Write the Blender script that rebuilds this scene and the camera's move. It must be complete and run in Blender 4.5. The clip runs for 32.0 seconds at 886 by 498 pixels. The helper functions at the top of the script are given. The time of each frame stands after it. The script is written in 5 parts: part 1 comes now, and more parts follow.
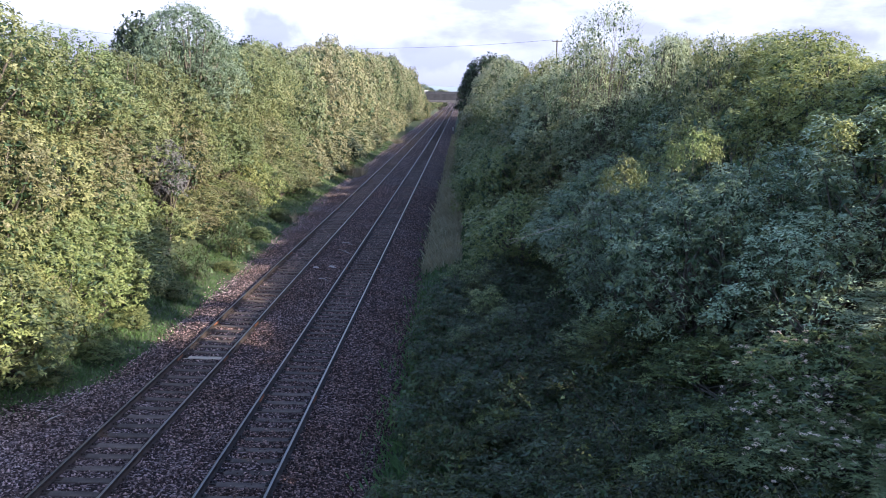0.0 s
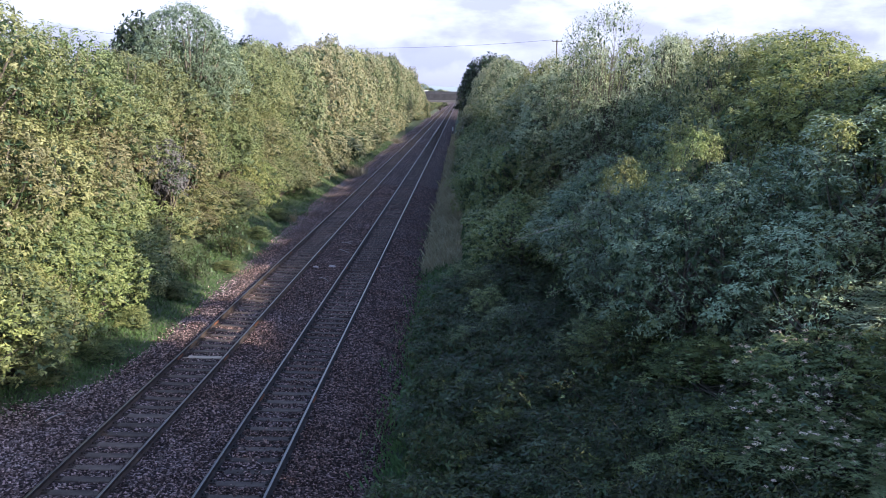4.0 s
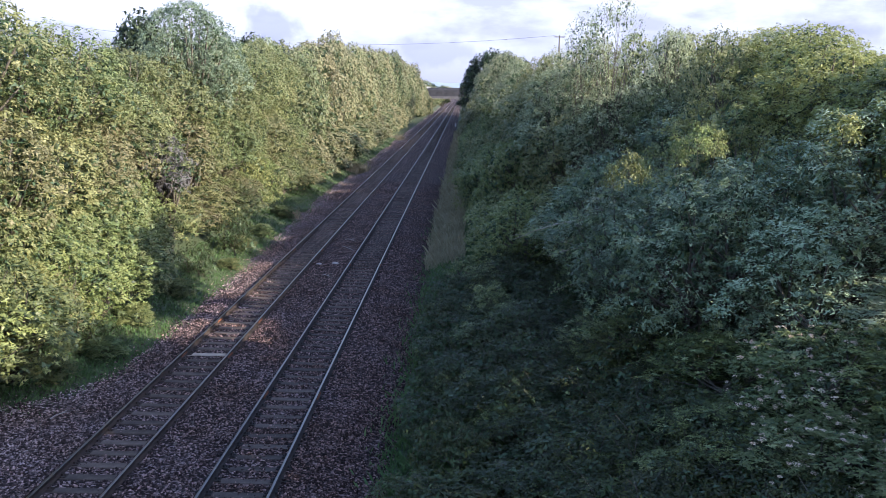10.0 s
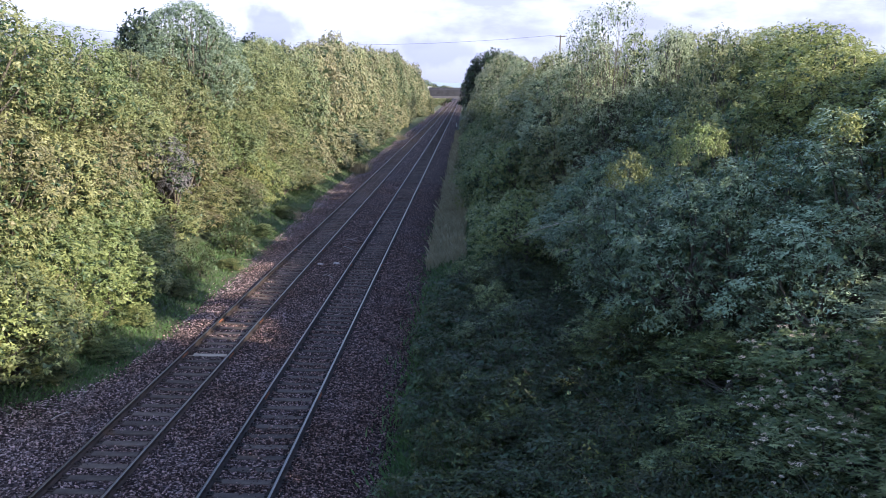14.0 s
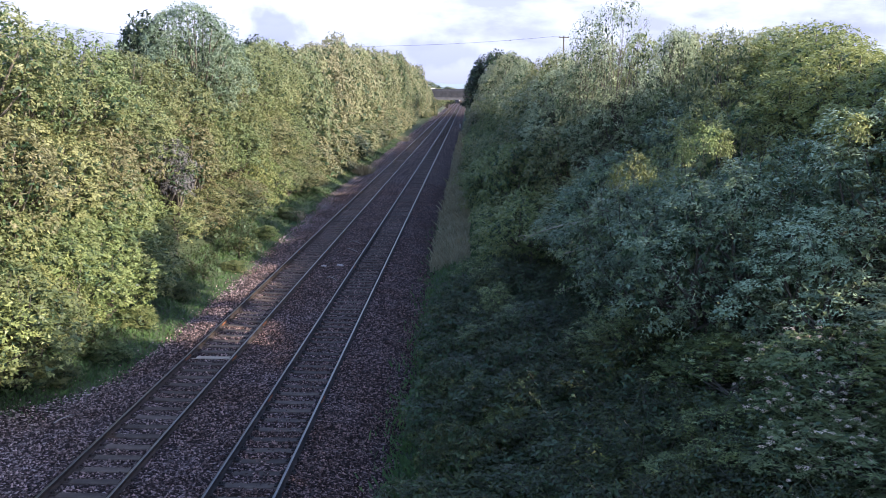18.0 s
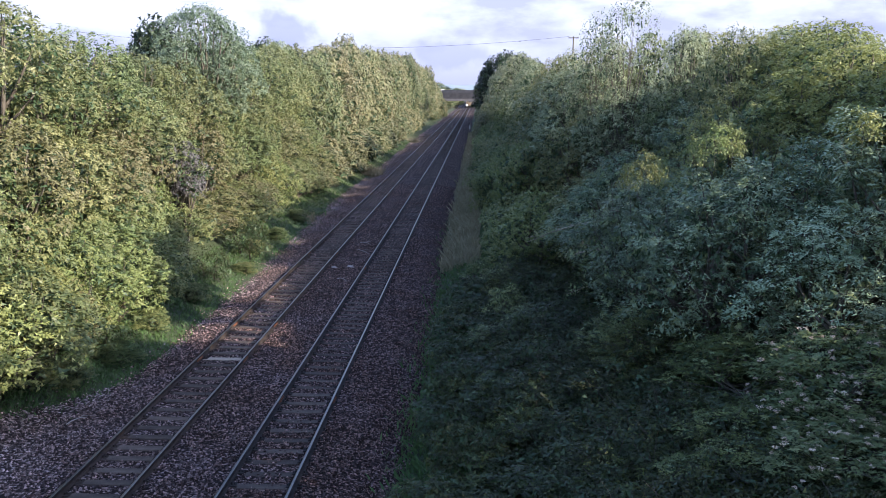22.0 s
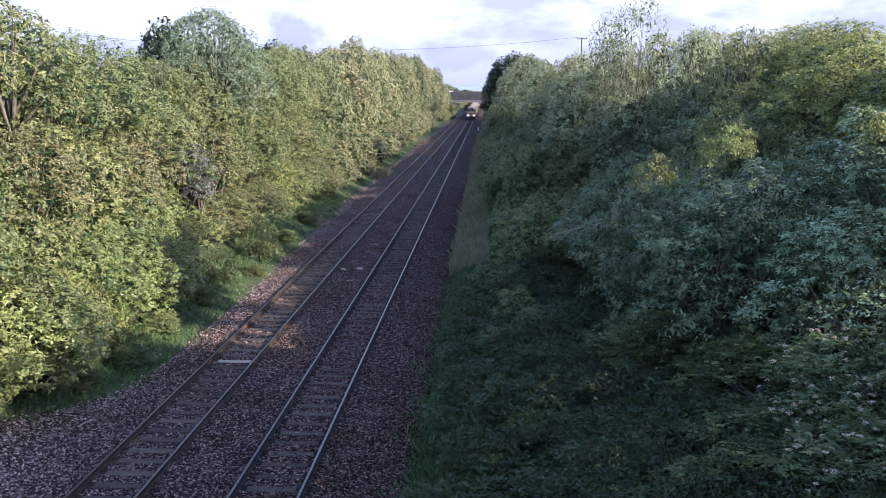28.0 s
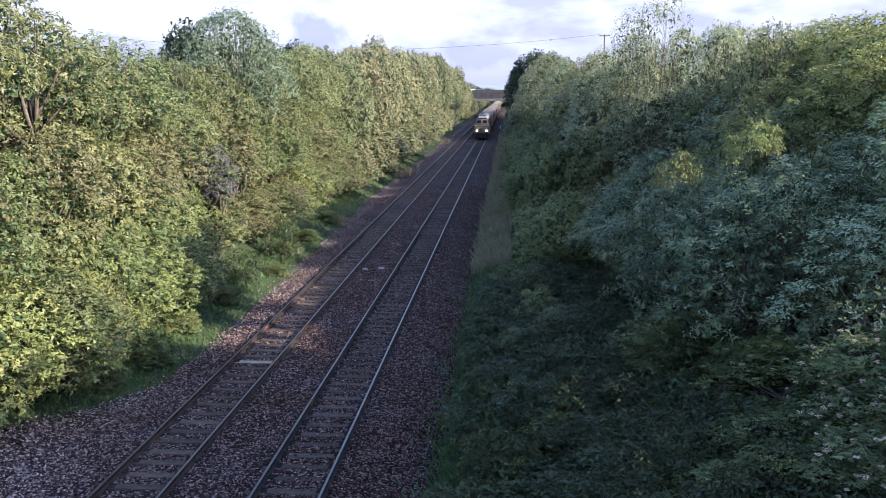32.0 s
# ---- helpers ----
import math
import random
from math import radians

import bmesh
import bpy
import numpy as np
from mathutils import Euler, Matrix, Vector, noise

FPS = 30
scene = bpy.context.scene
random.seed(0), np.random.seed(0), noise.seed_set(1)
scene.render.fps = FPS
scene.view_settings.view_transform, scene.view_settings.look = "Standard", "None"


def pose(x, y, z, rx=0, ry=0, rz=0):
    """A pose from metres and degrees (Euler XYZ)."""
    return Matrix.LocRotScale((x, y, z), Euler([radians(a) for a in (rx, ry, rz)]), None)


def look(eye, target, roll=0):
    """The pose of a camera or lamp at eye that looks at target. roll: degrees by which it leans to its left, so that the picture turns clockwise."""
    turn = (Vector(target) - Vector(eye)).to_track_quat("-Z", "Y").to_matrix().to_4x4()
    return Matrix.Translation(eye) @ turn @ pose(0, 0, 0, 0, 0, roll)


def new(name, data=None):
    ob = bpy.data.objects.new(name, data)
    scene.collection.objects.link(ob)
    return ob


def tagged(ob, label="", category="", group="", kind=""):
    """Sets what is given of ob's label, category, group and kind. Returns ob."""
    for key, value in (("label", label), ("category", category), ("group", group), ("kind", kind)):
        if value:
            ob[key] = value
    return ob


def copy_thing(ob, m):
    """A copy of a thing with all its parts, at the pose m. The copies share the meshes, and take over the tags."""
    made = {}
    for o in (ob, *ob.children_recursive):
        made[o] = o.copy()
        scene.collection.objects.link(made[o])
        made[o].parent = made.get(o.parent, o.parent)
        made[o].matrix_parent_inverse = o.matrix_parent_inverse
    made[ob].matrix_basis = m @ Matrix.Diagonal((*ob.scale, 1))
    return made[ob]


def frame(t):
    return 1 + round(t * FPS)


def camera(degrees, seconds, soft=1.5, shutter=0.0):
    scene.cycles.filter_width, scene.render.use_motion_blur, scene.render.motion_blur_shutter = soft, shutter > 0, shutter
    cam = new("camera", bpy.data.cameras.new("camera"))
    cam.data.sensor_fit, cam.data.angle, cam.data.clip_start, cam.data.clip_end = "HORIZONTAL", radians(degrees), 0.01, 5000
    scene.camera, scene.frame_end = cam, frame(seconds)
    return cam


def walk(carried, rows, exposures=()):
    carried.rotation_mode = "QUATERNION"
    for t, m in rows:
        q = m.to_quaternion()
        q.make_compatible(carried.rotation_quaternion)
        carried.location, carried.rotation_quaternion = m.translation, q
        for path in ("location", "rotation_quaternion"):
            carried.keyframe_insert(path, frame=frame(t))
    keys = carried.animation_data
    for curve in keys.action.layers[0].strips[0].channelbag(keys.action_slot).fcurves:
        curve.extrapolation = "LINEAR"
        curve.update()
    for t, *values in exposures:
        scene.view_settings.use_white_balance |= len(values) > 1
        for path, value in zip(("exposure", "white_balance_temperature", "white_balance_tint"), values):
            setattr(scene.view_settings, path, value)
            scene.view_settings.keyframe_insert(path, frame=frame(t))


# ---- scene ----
cam = camera(54.56, 32.0, soft=0.7)


def aim(x, y, z, down, left, roll):
    """A camera pose: the eye, degrees it looks down and to the left of the line, and its roll."""
    d, a = radians(down), radians(left)
    way = Vector((-math.sin(a) * math.cos(d), math.cos(a) * math.cos(d), -math.sin(d)))
    eye = Vector((x, y, z))
    return look(eye, eye + way * 10, roll)


walk(cam, [
    (0, aim(0.017, -0.037, 8.532, 10.340, 1.103, 0.773)),
    (1, aim(0.012, -0.045, 8.527, 10.335, 1.093, 0.779)),
    (2, aim(0.003, -0.061, 8.525, 10.337, 1.062, 0.812)),
    (3, aim(0.003, -0.063, 8.521, 10.336, 1.062, 0.832)),
    (3.5, aim(0.005, -0.060, 8.519, 10.334, 1.069, 0.837)),
    (5.5, aim(-0.004, -0.027, 8.520, 10.402, 1.142, 0.756)),
    (6, aim(-0.006, -0.029, 8.520, 10.411, 1.149, 0.748)),
    (7, aim(-0.016, -0.031, 8.521, 10.446, 1.175, 0.686)),
    (8, aim(-0.016, -0.030, 8.519, 10.482, 1.220, 0.640)),
    (9, aim(-0.012, -0.019, 8.516, 10.533, 1.256, 0.599)),
    (10, aim(-0.013, -0.009, 8.514, 10.582, 1.283, 0.564)),
    (11, aim(-0.014, -0.000, 8.516, 10.609, 1.318, 0.517)),
    (12, aim(-0.002, 0.001, 8.513, 10.608, 1.356, 0.472)),
    (13, aim(0.005, 0.003, 8.512, 10.599, 1.369, 0.441)),
    (14, aim(0.001, 0.018, 8.512, 10.595, 1.379, 0.427)),
    (14.5, aim(-0.000, 0.024, 8.512, 10.595, 1.382, 0.425)),
    (16.5, aim(-0.010, 0.089, 8.512, 10.554, 1.467, 0.323)),
    (17, aim(-0.010, 0.099, 8.513, 10.548, 1.483, 0.326)),
    (18, aim(0.006, 0.126, 8.512, 10.512, 1.636, 0.262)),
    (19, aim(0.011, 0.127, 8.507, 10.473, 1.821, 0.161)),
    (20, aim(-0.002, 0.126, 8.500, 10.422, 1.981, 0.091)),
    (21, aim(-0.005, 0.128, 8.499, 10.394, 2.153, 0.031)),
    (22, aim(-0.015, 0.140, 8.493, 10.427, 2.312, -0.036)),
    (23, aim(-0.029, 0.158, 8.489, 10.462, 2.429, -0.086)),
    (24, aim(-0.036, 0.168, 8.492, 10.465, 2.511, -0.103)),
    (25, aim(-0.043, 0.169, 8.494, 10.444, 2.585, -0.150)),
    (25.5, aim(-0.045, 0.168, 8.494, 10.435, 2.604, -0.167)),
    (27.5, aim(-0.033, 0.163, 8.502, 10.339, 2.889, -0.320)),
    (28, aim(-0.037, 0.167, 8.501, 10.326, 2.906, -0.330)),
    (29, aim(-0.042, 0.182, 8.502, 10.297, 2.987, -0.391)),
    (30, aim(-0.032, 0.208, 8.498, 10.302, 3.125, -0.442)),
    (30.5, aim(-0.023, 0.241, 8.492, 10.294, 3.285, -0.489)),
    (31, aim(-0.013, 0.289, 8.485, 10.278, 3.522, -0.554)),
    (31.5, aim(-0.000, 0.342, 8.488, 10.319, 3.947, -0.729)),
    (32, aim(0.004, 0.395, 8.493, 10.394, 4.451, -0.806)),
], exposures=((0, 1.61, 5540, 18), (1, 1.49, 5540, 18), (2, 1.52, 5540, 18), (3.5, 1.54, 5540, 18), (7, 1.53, 5540, 18), (10, 1.56, 5540, 18), (18, 1.57, 5540, 18), (20, 1.60, 5540, 18), (20.6, 1.54, 5540, 18), (21, 1.45, 5540, 18), (22.2, 1.46, 5540, 18), (22.9, 1.62, 5540, 18), (24, 1.62, 5540, 18), (25.5, 1.60, 5540, 18), (28, 1.52, 5540, 18), (32, 1.51, 5540, 18)))

# ---- light ----
SUN_AZ, SUN_EL = 118.0, 24.0      # degrees from the line towards its right, and above the ground
world = bpy.data.worlds.new("sky")
scene.world = world
world.use_nodes = True
wn, wl = world.node_tree.nodes, world.node_tree.links
wn.clear()


def build_sky():
    out = wn.new("ShaderNodeOutputWorld")
    bg = wn.new("ShaderNodeBackground")
    sky = wn.new("ShaderNodeTexSky")
    sky.sky_type, sky.sun_disc = "NISHITA", False
    sky.sun_elevation, sky.sun_rotation = radians(SUN_EL), radians(SUN_AZ)
    sky.air_density, sky.dust_density, sky.ozone_density = 1.0, 1.2, 2.0
    gain = wn.new("ShaderNodeMix")
    gain.data_type, gain.blend_type = "RGBA", "MULTIPLY"
    gain.inputs["Factor"].default_value = 1.0
    gain.inputs["B"].default_value = (0.205, 0.205, 0.205, 1)
    wl.new(sky.outputs[0], gain.inputs["A"])
    co = wn.new("ShaderNodeTexCoord")
    sep = wn.new("ShaderNodeSeparateXYZ")
    wl.new(co.outputs["Generated"], sep.inputs[0])
    stretch = wn.new("ShaderNodeMapping")
    stretch.inputs["Scale"].default_value = (2.4, 2.4, 6.5)
    stretch.inputs["Location"].default_value = (0.35, 0.1, 0.2)
    wl.new(co.outputs["Generated"], stretch.inputs[0])
    puff = wn.new("ShaderNodeTexNoise")
    puff.inputs["Scale"].default_value, puff.inputs["Detail"].default_value = 2.6, 8
    puff.inputs["Roughness"].default_value = 0.55
    wl.new(stretch.outputs[0], puff.inputs["Vector"])
    cover = wn.new("ShaderNodeValToRGB")
    cover.color_ramp.elements[0].position, cover.color_ramp.elements[1].position = 0.30, 0.50
    wl.new(puff.outputs["Fac"], cover.inputs[0])
    # the cloud bank lies low; overhead the sky is mostly clear
    low = wn.new("ShaderNodeMapRange")
    low.interpolation_type = "SMOOTHSTEP"
    for socket, value in (("From Min", 0.12), ("From Max", 0.5), ("To Min", 1.0), ("To Max", 0.12)):
        low.inputs[socket].default_value = value
    wl.new(sep.outputs["Z"], low.inputs["Value"])
    share = wn.new("ShaderNodeMath")
    share.operation = "MULTIPLY"
    wl.new(cover.outputs[0], share.inputs[0])
    wl.new(low.outputs[0], share.inputs[1])
    veil = wn.new("ShaderNodeMapRange")
    for socket, value in (("From Min", 0.10), ("From Max", 0.24), ("To Min", 1.0), ("To Max", 0.0)):
        veil.inputs[socket].default_value = value
    wl.new(sep.outputs["Z"], veil.inputs["Value"])
    both = wn.new("ShaderNodeMath")
    both.operation = "MAXIMUM"
    wl.new(share.outputs[0], both.inputs[0])
    wl.new(veil.outputs[0], both.inputs[1])
    # cloud colour: white tops, lavender undersides
    tone = wn.new("ShaderNodeValToRGB")
    tone.color_ramp.elements[0].position, tone.color_ramp.elements[1].position = 0.45, 0.60
    tone.color_ramp.elements[0].color = (0.47, 0.478, 0.495, 1)
    tone.color_ramp.elements[1].color = (0.275, 0.282, 0.325, 1)
    wl.new(puff.outputs["Fac"], tone.inputs[0])
    # lavender haze towards the horizon
    haze = wn.new("ShaderNodeMapRange")
    for socket, value in (("From Min", 0.005), ("From Max", 0.10), ("To Min", 0.95), ("To Max", 0.0)):
        haze.inputs[socket].default_value = value
    wl.new(sep.outputs["Z"], haze.inputs["Value"])
    tint = wn.new("ShaderNodeMix")
    tint.data_type = "RGBA"
    wl.new(haze.outputs[0], tint.inputs["Factor"])
    wl.new(tone.outputs[0], tint.inputs["A"])
    tint.inputs["B"].default_value = (0.245, 0.248, 0.315, 1)
    # three lavender cumulus heads low over the line
    tone_out = tint.outputs["Result"]
    for way, wide, high, most in (((-0.2125, 0.975, 0.064), 0.042, 0.026, 0.75), ((-0.04, 0.998, 0.040), 0.060, 0.020, 0.6), ((0.37, 0.926, 0.062), 0.055, 0.010, 0.6)):
        shift = wn.new("ShaderNodeVectorMath")
        shift.operation = "SUBTRACT"
        shift.inputs[1].default_value = way
        wl.new(co.outputs["Generated"], shift.inputs[0])
        size = wn.new("ShaderNodeVectorMath")
        size.operation = "DIVIDE"
        size.inputs[1].default_value = (wide, wide, high)
        wl.new(shift.outputs[0], size.inputs[0])
        far = wn.new("ShaderNodeVectorMath")
        far.operation = "LENGTH"
        wl.new(size.outputs[0], far.inputs[0])
        edge = wn.new("ShaderNodeTexNoise")
        edge.inputs["Scale"].default_value, edge.inputs["Detail"].default_value = 38.0, 4
        wl.new(co.outputs["Generated"], edge.inputs["Vector"])
        ragged = wn.new("ShaderNodeMath")
        ragged.operation = "MULTIPLY_ADD"
        ragged.inputs[1].default_value = 1.6
        wl.new(edge.outputs["Fac"], ragged.inputs[0])
        wl.new(far.outputs["Value"], ragged.inputs[2])
        inside = wn.new("ShaderNodeMapRange")
        inside.interpolation_type = "SMOOTHSTEP"
        for socket, value in (("From Min", 1.3), ("From Max", 1.9), ("To Min", most), ("To Max", 0.0)):
            inside.inputs[socket].default_value = value
        wl.new(ragged.outputs[0], inside.inputs["Value"])
        head = wn.new("ShaderNodeMix")
        head.data_type = "RGBA"
        head.inputs["B"].default_value = (0.215, 0.225, 0.315, 1)
        wl.new(inside.outputs[0], head.inputs["Factor"])
        wl.new(tone_out, head.inputs["A"])
        tone_out = head.outputs["Result"]
    mix = wn.new("ShaderNodeMix")
    mix.data_type = "RGBA"
    wl.new(both.outputs[0], mix.inputs["Factor"])
    wl.new(gain.outputs["Result"], mix.inputs["A"])
    wl.new(tone_out, mix.inputs["B"])
    wl.new(mix.outputs["Result"], bg.inputs[0])
    bg.inputs[1].default_value = 1.0
    wl.new(bg.outputs[0], out.inputs[0])


build_sky()
sun = new("sun", bpy.data.lights.new("sun", "SUN"))
sun.data.energy, sun.data.angle, sun.data.color = 5.6, radians(0.6), (1.0, 0.835, 0.585)
_a, _e = radians(SUN_AZ), radians(SUN_EL)
SUN_WAY = Vector((math.sin(_a) * math.cos(_e), math.cos(_a) * math.cos(_e), math.sin(_e)))
sun.matrix_basis = look(SUN_WAY * 50, (0, 0, 0))


# ---- materials ----
def material(name, rough=0.8, metal=0.0):
    m = bpy.data.materials.new(name)
    m.use_nodes = True
    b = m.node_tree.nodes["Principled BSDF"]
    b.inputs["Roughness"].default_value, b.inputs["Metallic"].default_value = rough, metal
    return m, m.node_tree.nodes, m.node_tree.links, b


def noise_ramp(nodes, links, scale, stops, coords="Object", detail=6, rough=0.6):
    co = nodes.new("ShaderNodeTexCoord")
    n = nodes.new("ShaderNodeTexNoise")
    n.inputs["Scale"].default_value, n.inputs["Detail"].default_value, n.inputs["Roughness"].default_value = scale, detail, rough
    links.new(co.outputs[coords], n.inputs["Vector"])
    r = nodes.new("ShaderNodeValToRGB")
    for k, (p, c) in enumerate(stops):
        e = r.color_ramp.elements[k] if k < 2 else r.color_ramp.elements.new(p)
        e.position, e.color = p, (*c, 1)
    links.new(n.outputs["Fac"], r.inputs[0])
    return n, r


def bump(nodes, links, b, height, strength=0.4, distance=0.01):
    n = nodes.new("ShaderNodeBump")
    n.inputs["Strength"].default_value, n.inputs["Distance"].default_value = strength, distance
    links.new(height, n.inputs["Height"])
    links.new(n.outputs[0], b.inputs["Normal"])


def mix_rgb(nodes, links, fac, a, b, blend="MIX"):
    m = nodes.new("ShaderNodeMix")
    m.data_type, m.blend_type = "RGBA", blend
    for socket, v in (("Factor", fac), ("A", a), ("B", b)):
        if isinstance(v, (int, float)):
            m.inputs[socket].default_value = v
        elif isinstance(v, tuple):
            m.inputs[socket].default_value = (*v, 1)
        else:
            links.new(v, m.inputs[socket])
    return m.outputs["Result"]


def surface(name, dark, light, scale=3.0, rough=0.85, metal=0.0, grain=60.0, relief=0.3, spread=0.0):
    """A two-scale surface: broad stains between two colours, fine grain, relief; spread varies it from piece to piece."""
    m, n, l, b = material(name, rough, metal)
    _, broad = noise_ramp(n, l, scale, [(0.3, dark), (0.7, light)])
    fine, grit = noise_ramp(n, l, grain, [(0.25, (0.62, 0.62, 0.62)), (0.8, (1.0, 1.0, 1.0))], detail=3)
    c = mix_rgb(n, l, 0.8, broad.outputs[0], grit.outputs[0], "MULTIPLY")
    if spread:
        info = n.new("ShaderNodeObjectInfo")
        h = n.new("ShaderNodeHueSaturation")
        k = n.new("ShaderNodeMapRange")
        k.inputs["To Min"].default_value, k.inputs["To Max"].default_value = 1 - spread, 1 + spread
        l.new(info.outputs["Random"], k.inputs["Value"])
        l.new(k.outputs[0], h.inputs["Value"])
        l.new(c, h.inputs["Color"])
        c = h.outputs[0]
    if metal < 0.5:
        b.inputs["Specular IOR Level"].default_value = 0.2
    l.new(c, b.inputs["Base Color"])
    bump(n, l, b, fine.outputs["Fac"], relief, 0.02)
    return m


def leaf_material(name, a, b_, c, rough=0.48, through_light=0.34, broad=0.6):
    """Leaves: three tints, varied leaf by leaf, spray by spray and bush by bush; light passes through them."""
    m, n, l, b = material(name, rough)
    b.inputs["Specular IOR Level"].default_value = 0.32
    geo = n.new("ShaderNodeNewGeometry")
    r = n.new("ShaderNodeValToRGB")
    r.color_ramp.elements[0].color, r.color_ramp.elements[1].color = (*a, 1), (*c, 1)
    e = r.color_ramp.elements.new(0.5)
    e.color = (*b_, 1)
    co = n.new("ShaderNodeTexCoord")
    patch = n.new("ShaderNodeTexNoise")
    patch.inputs["Scale"].default_value, patch.inputs["Detail"].default_value = broad, 2
    l.new(co.outputs["Object"], patch.inputs["Vector"])
    info = n.new("ShaderNodeObjectInfo")
    s = n.new("ShaderNodeMath")
    s.operation = "MULTIPLY_ADD"
    s.inputs[1].default_value = 0.24
    l.new(geo.outputs["Random Per Island"], s.inputs[0])
    spray = n.new("ShaderNodeTexNoise")
    spray.inputs["Scale"].default_value, spray.inputs["Detail"].default_value = 3.6, 1
    l.new(co.outputs["Object"], spray.inputs["Vector"])
    shift = n.new("ShaderNodeMath")
    shift.operation = "MULTIPLY_ADD"
    shift.inputs[1].default_value, shift.inputs[2].default_value = 0.9, -0.39
    l.new(spray.outputs["Fac"], shift.inputs[0])
    half = n.new("ShaderNodeMath")
    half.operation = "MULTIPLY_ADD"
    half.inputs[1].default_value, half.inputs[2].default_value = 1.1, -0.22
    l.new(patch.outputs["Fac"], half.inputs[0])
    both = n.new("ShaderNodeMath")
    both.operation = "ADD"
    l.new(half.outputs[0], both.inputs[0])
    l.new(shift.outputs[0], both.inputs[1])
    l.new(both.outputs[0], s.inputs[2])
    l.new(s.outputs[0], r.inputs[0])
    h = n.new("ShaderNodeHueSaturation")
    k = n.new("ShaderNodeMapRange")
    k.inputs["To Min"].default_value, k.inputs["To Max"].default_value = 0.78, 1.25
    l.new(info.outputs["Random"], k.inputs["Value"])
    l.new(k.outputs[0], h.inputs["Value"])
    k2 = n.new("ShaderNodeMapRange")
    k2.inputs["To Min"].default_value, k2.inputs["To Max"].default_value = 0.478, 0.515
    turned = n.new("ShaderNodeMath")
    turned.operation = "FRACT"
    seven = n.new("ShaderNodeMath")
    seven.operation = "MULTIPLY"
    seven.inputs[1].default_value = 7.31
    l.new(info.outputs["Random"], seven.inputs[0])
    l.new(seven.outputs[0], turned.inputs[0])
    l.new(turned.outputs[0], k2.inputs["Value"])
    l.new(k2.outputs[0], h.inputs["Hue"])
    l.new(r.outputs[0], h.inputs["Color"])
    l.new(h.outputs[0], b.inputs["Base Color"])
    t = n.new("ShaderNodeBsdfTranslucent")
    l.new(h.outputs[0], t.inputs["Color"])
    mix = n.new("ShaderNodeMixShader")
    mix.inputs[0].default_value = through_light
    l.new(b.outputs[0], mix.inputs[1])
    l.new(t.outputs[0], mix.inputs[2])
    l.new(mix.outputs[0], n["Material Output"].inputs["Surface"])
    return m


LEAF_GREEN = leaf_material("leaf_green", (0.07, 0.096, 0.036), (0.135, 0.164, 0.062), (0.218, 0.23, 0.098))
LEAF_OLIVE = leaf_material("leaf_olive", (0.088, 0.104, 0.039), (0.166, 0.181, 0.073), (0.259, 0.259, 0.119))
LEAF_LIGHT = leaf_material("leaf_light", (0.104, 0.14, 0.041), (0.187, 0.218, 0.073), (0.285, 0.29, 0.109))
LEAF_GREY = leaf_material("leaf_grey", (0.075, 0.105, 0.065), (0.135, 0.17, 0.105), (0.22, 0.25, 0.165))
# far leaves: distance haze is put in as less saturated green
LEAF_HAZED_OLIVE = leaf_material("leaf_hazed_olive", (0.095, 0.10, 0.047), (0.175, 0.178, 0.087), (0.27, 0.262, 0.14))
LEAF_HAZED_GREEN = leaf_material("leaf_hazed_green", (0.076, 0.093, 0.041), (0.142, 0.16, 0.073), (0.23, 0.236, 0.115))
LEAF_DUSK = leaf_material("leaf_dusk", (0.05, 0.048, 0.05), (0.095, 0.09, 0.09), (0.165, 0.16, 0.15))
LEAF_RUST = leaf_material("leaf_rust", (0.098, 0.104, 0.044), (0.171, 0.166, 0.078), (0.254, 0.223, 0.119))
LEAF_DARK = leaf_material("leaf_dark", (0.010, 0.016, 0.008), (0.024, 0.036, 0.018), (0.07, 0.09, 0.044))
# yellow-green of sunlit leaves, the sun's warmth put into the tint
LEAF_SUNLIT = leaf_material("leaf_sunlit", (0.15, 0.185, 0.05), (0.24, 0.26, 0.08), (0.34, 0.335, 0.115))
PETAL = leaf_material("petal", (0.40, 0.27, 0.20), (0.55, 0.41, 0.32), (0.72, 0.58, 0.45), 0.7, 0.3)
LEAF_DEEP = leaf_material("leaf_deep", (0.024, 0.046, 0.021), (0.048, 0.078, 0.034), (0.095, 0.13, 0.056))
# leaves lightened towards blue to carry the glare that veils the right bank
LEAF_VEILED = leaf_material("leaf_veiled", (0.04, 0.066, 0.038), (0.155, 0.215, 0.12), (0.37, 0.44, 0.26), 0.40)
# paler leaves that carry the glare over the bushes at the right edge
LEAF_VEILED_PALE = leaf_material("leaf_veiled_pale", (0.099, 0.1375, 0.088), (0.286, 0.363, 0.22), (0.484, 0.55, 0.352), 0.40)
LEAF_PALE = leaf_material("leaf_pale", (0.13, 0.165, 0.085), (0.225, 0.26, 0.145), (0.34, 0.36, 0.22), 0.48, 0.42)
LEAF_TIP = leaf_material("leaf_tip", (0.15, 0.19, 0.08), (0.235, 0.285, 0.125), (0.34, 0.38, 0.18))
LEAF_LEAFY = leaf_material("leaf_leafy", (0.034, 0.05, 0.015), (0.12, 0.15, 0.043), (0.31, 0.34, 0.11))
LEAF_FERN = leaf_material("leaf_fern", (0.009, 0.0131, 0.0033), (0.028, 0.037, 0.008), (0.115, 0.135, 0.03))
GRASS = leaf_material("grass_blade", (0.03, 0.064, 0.02), (0.052, 0.098, 0.03), (0.095, 0.135, 0.045), 0.6, 0.25)
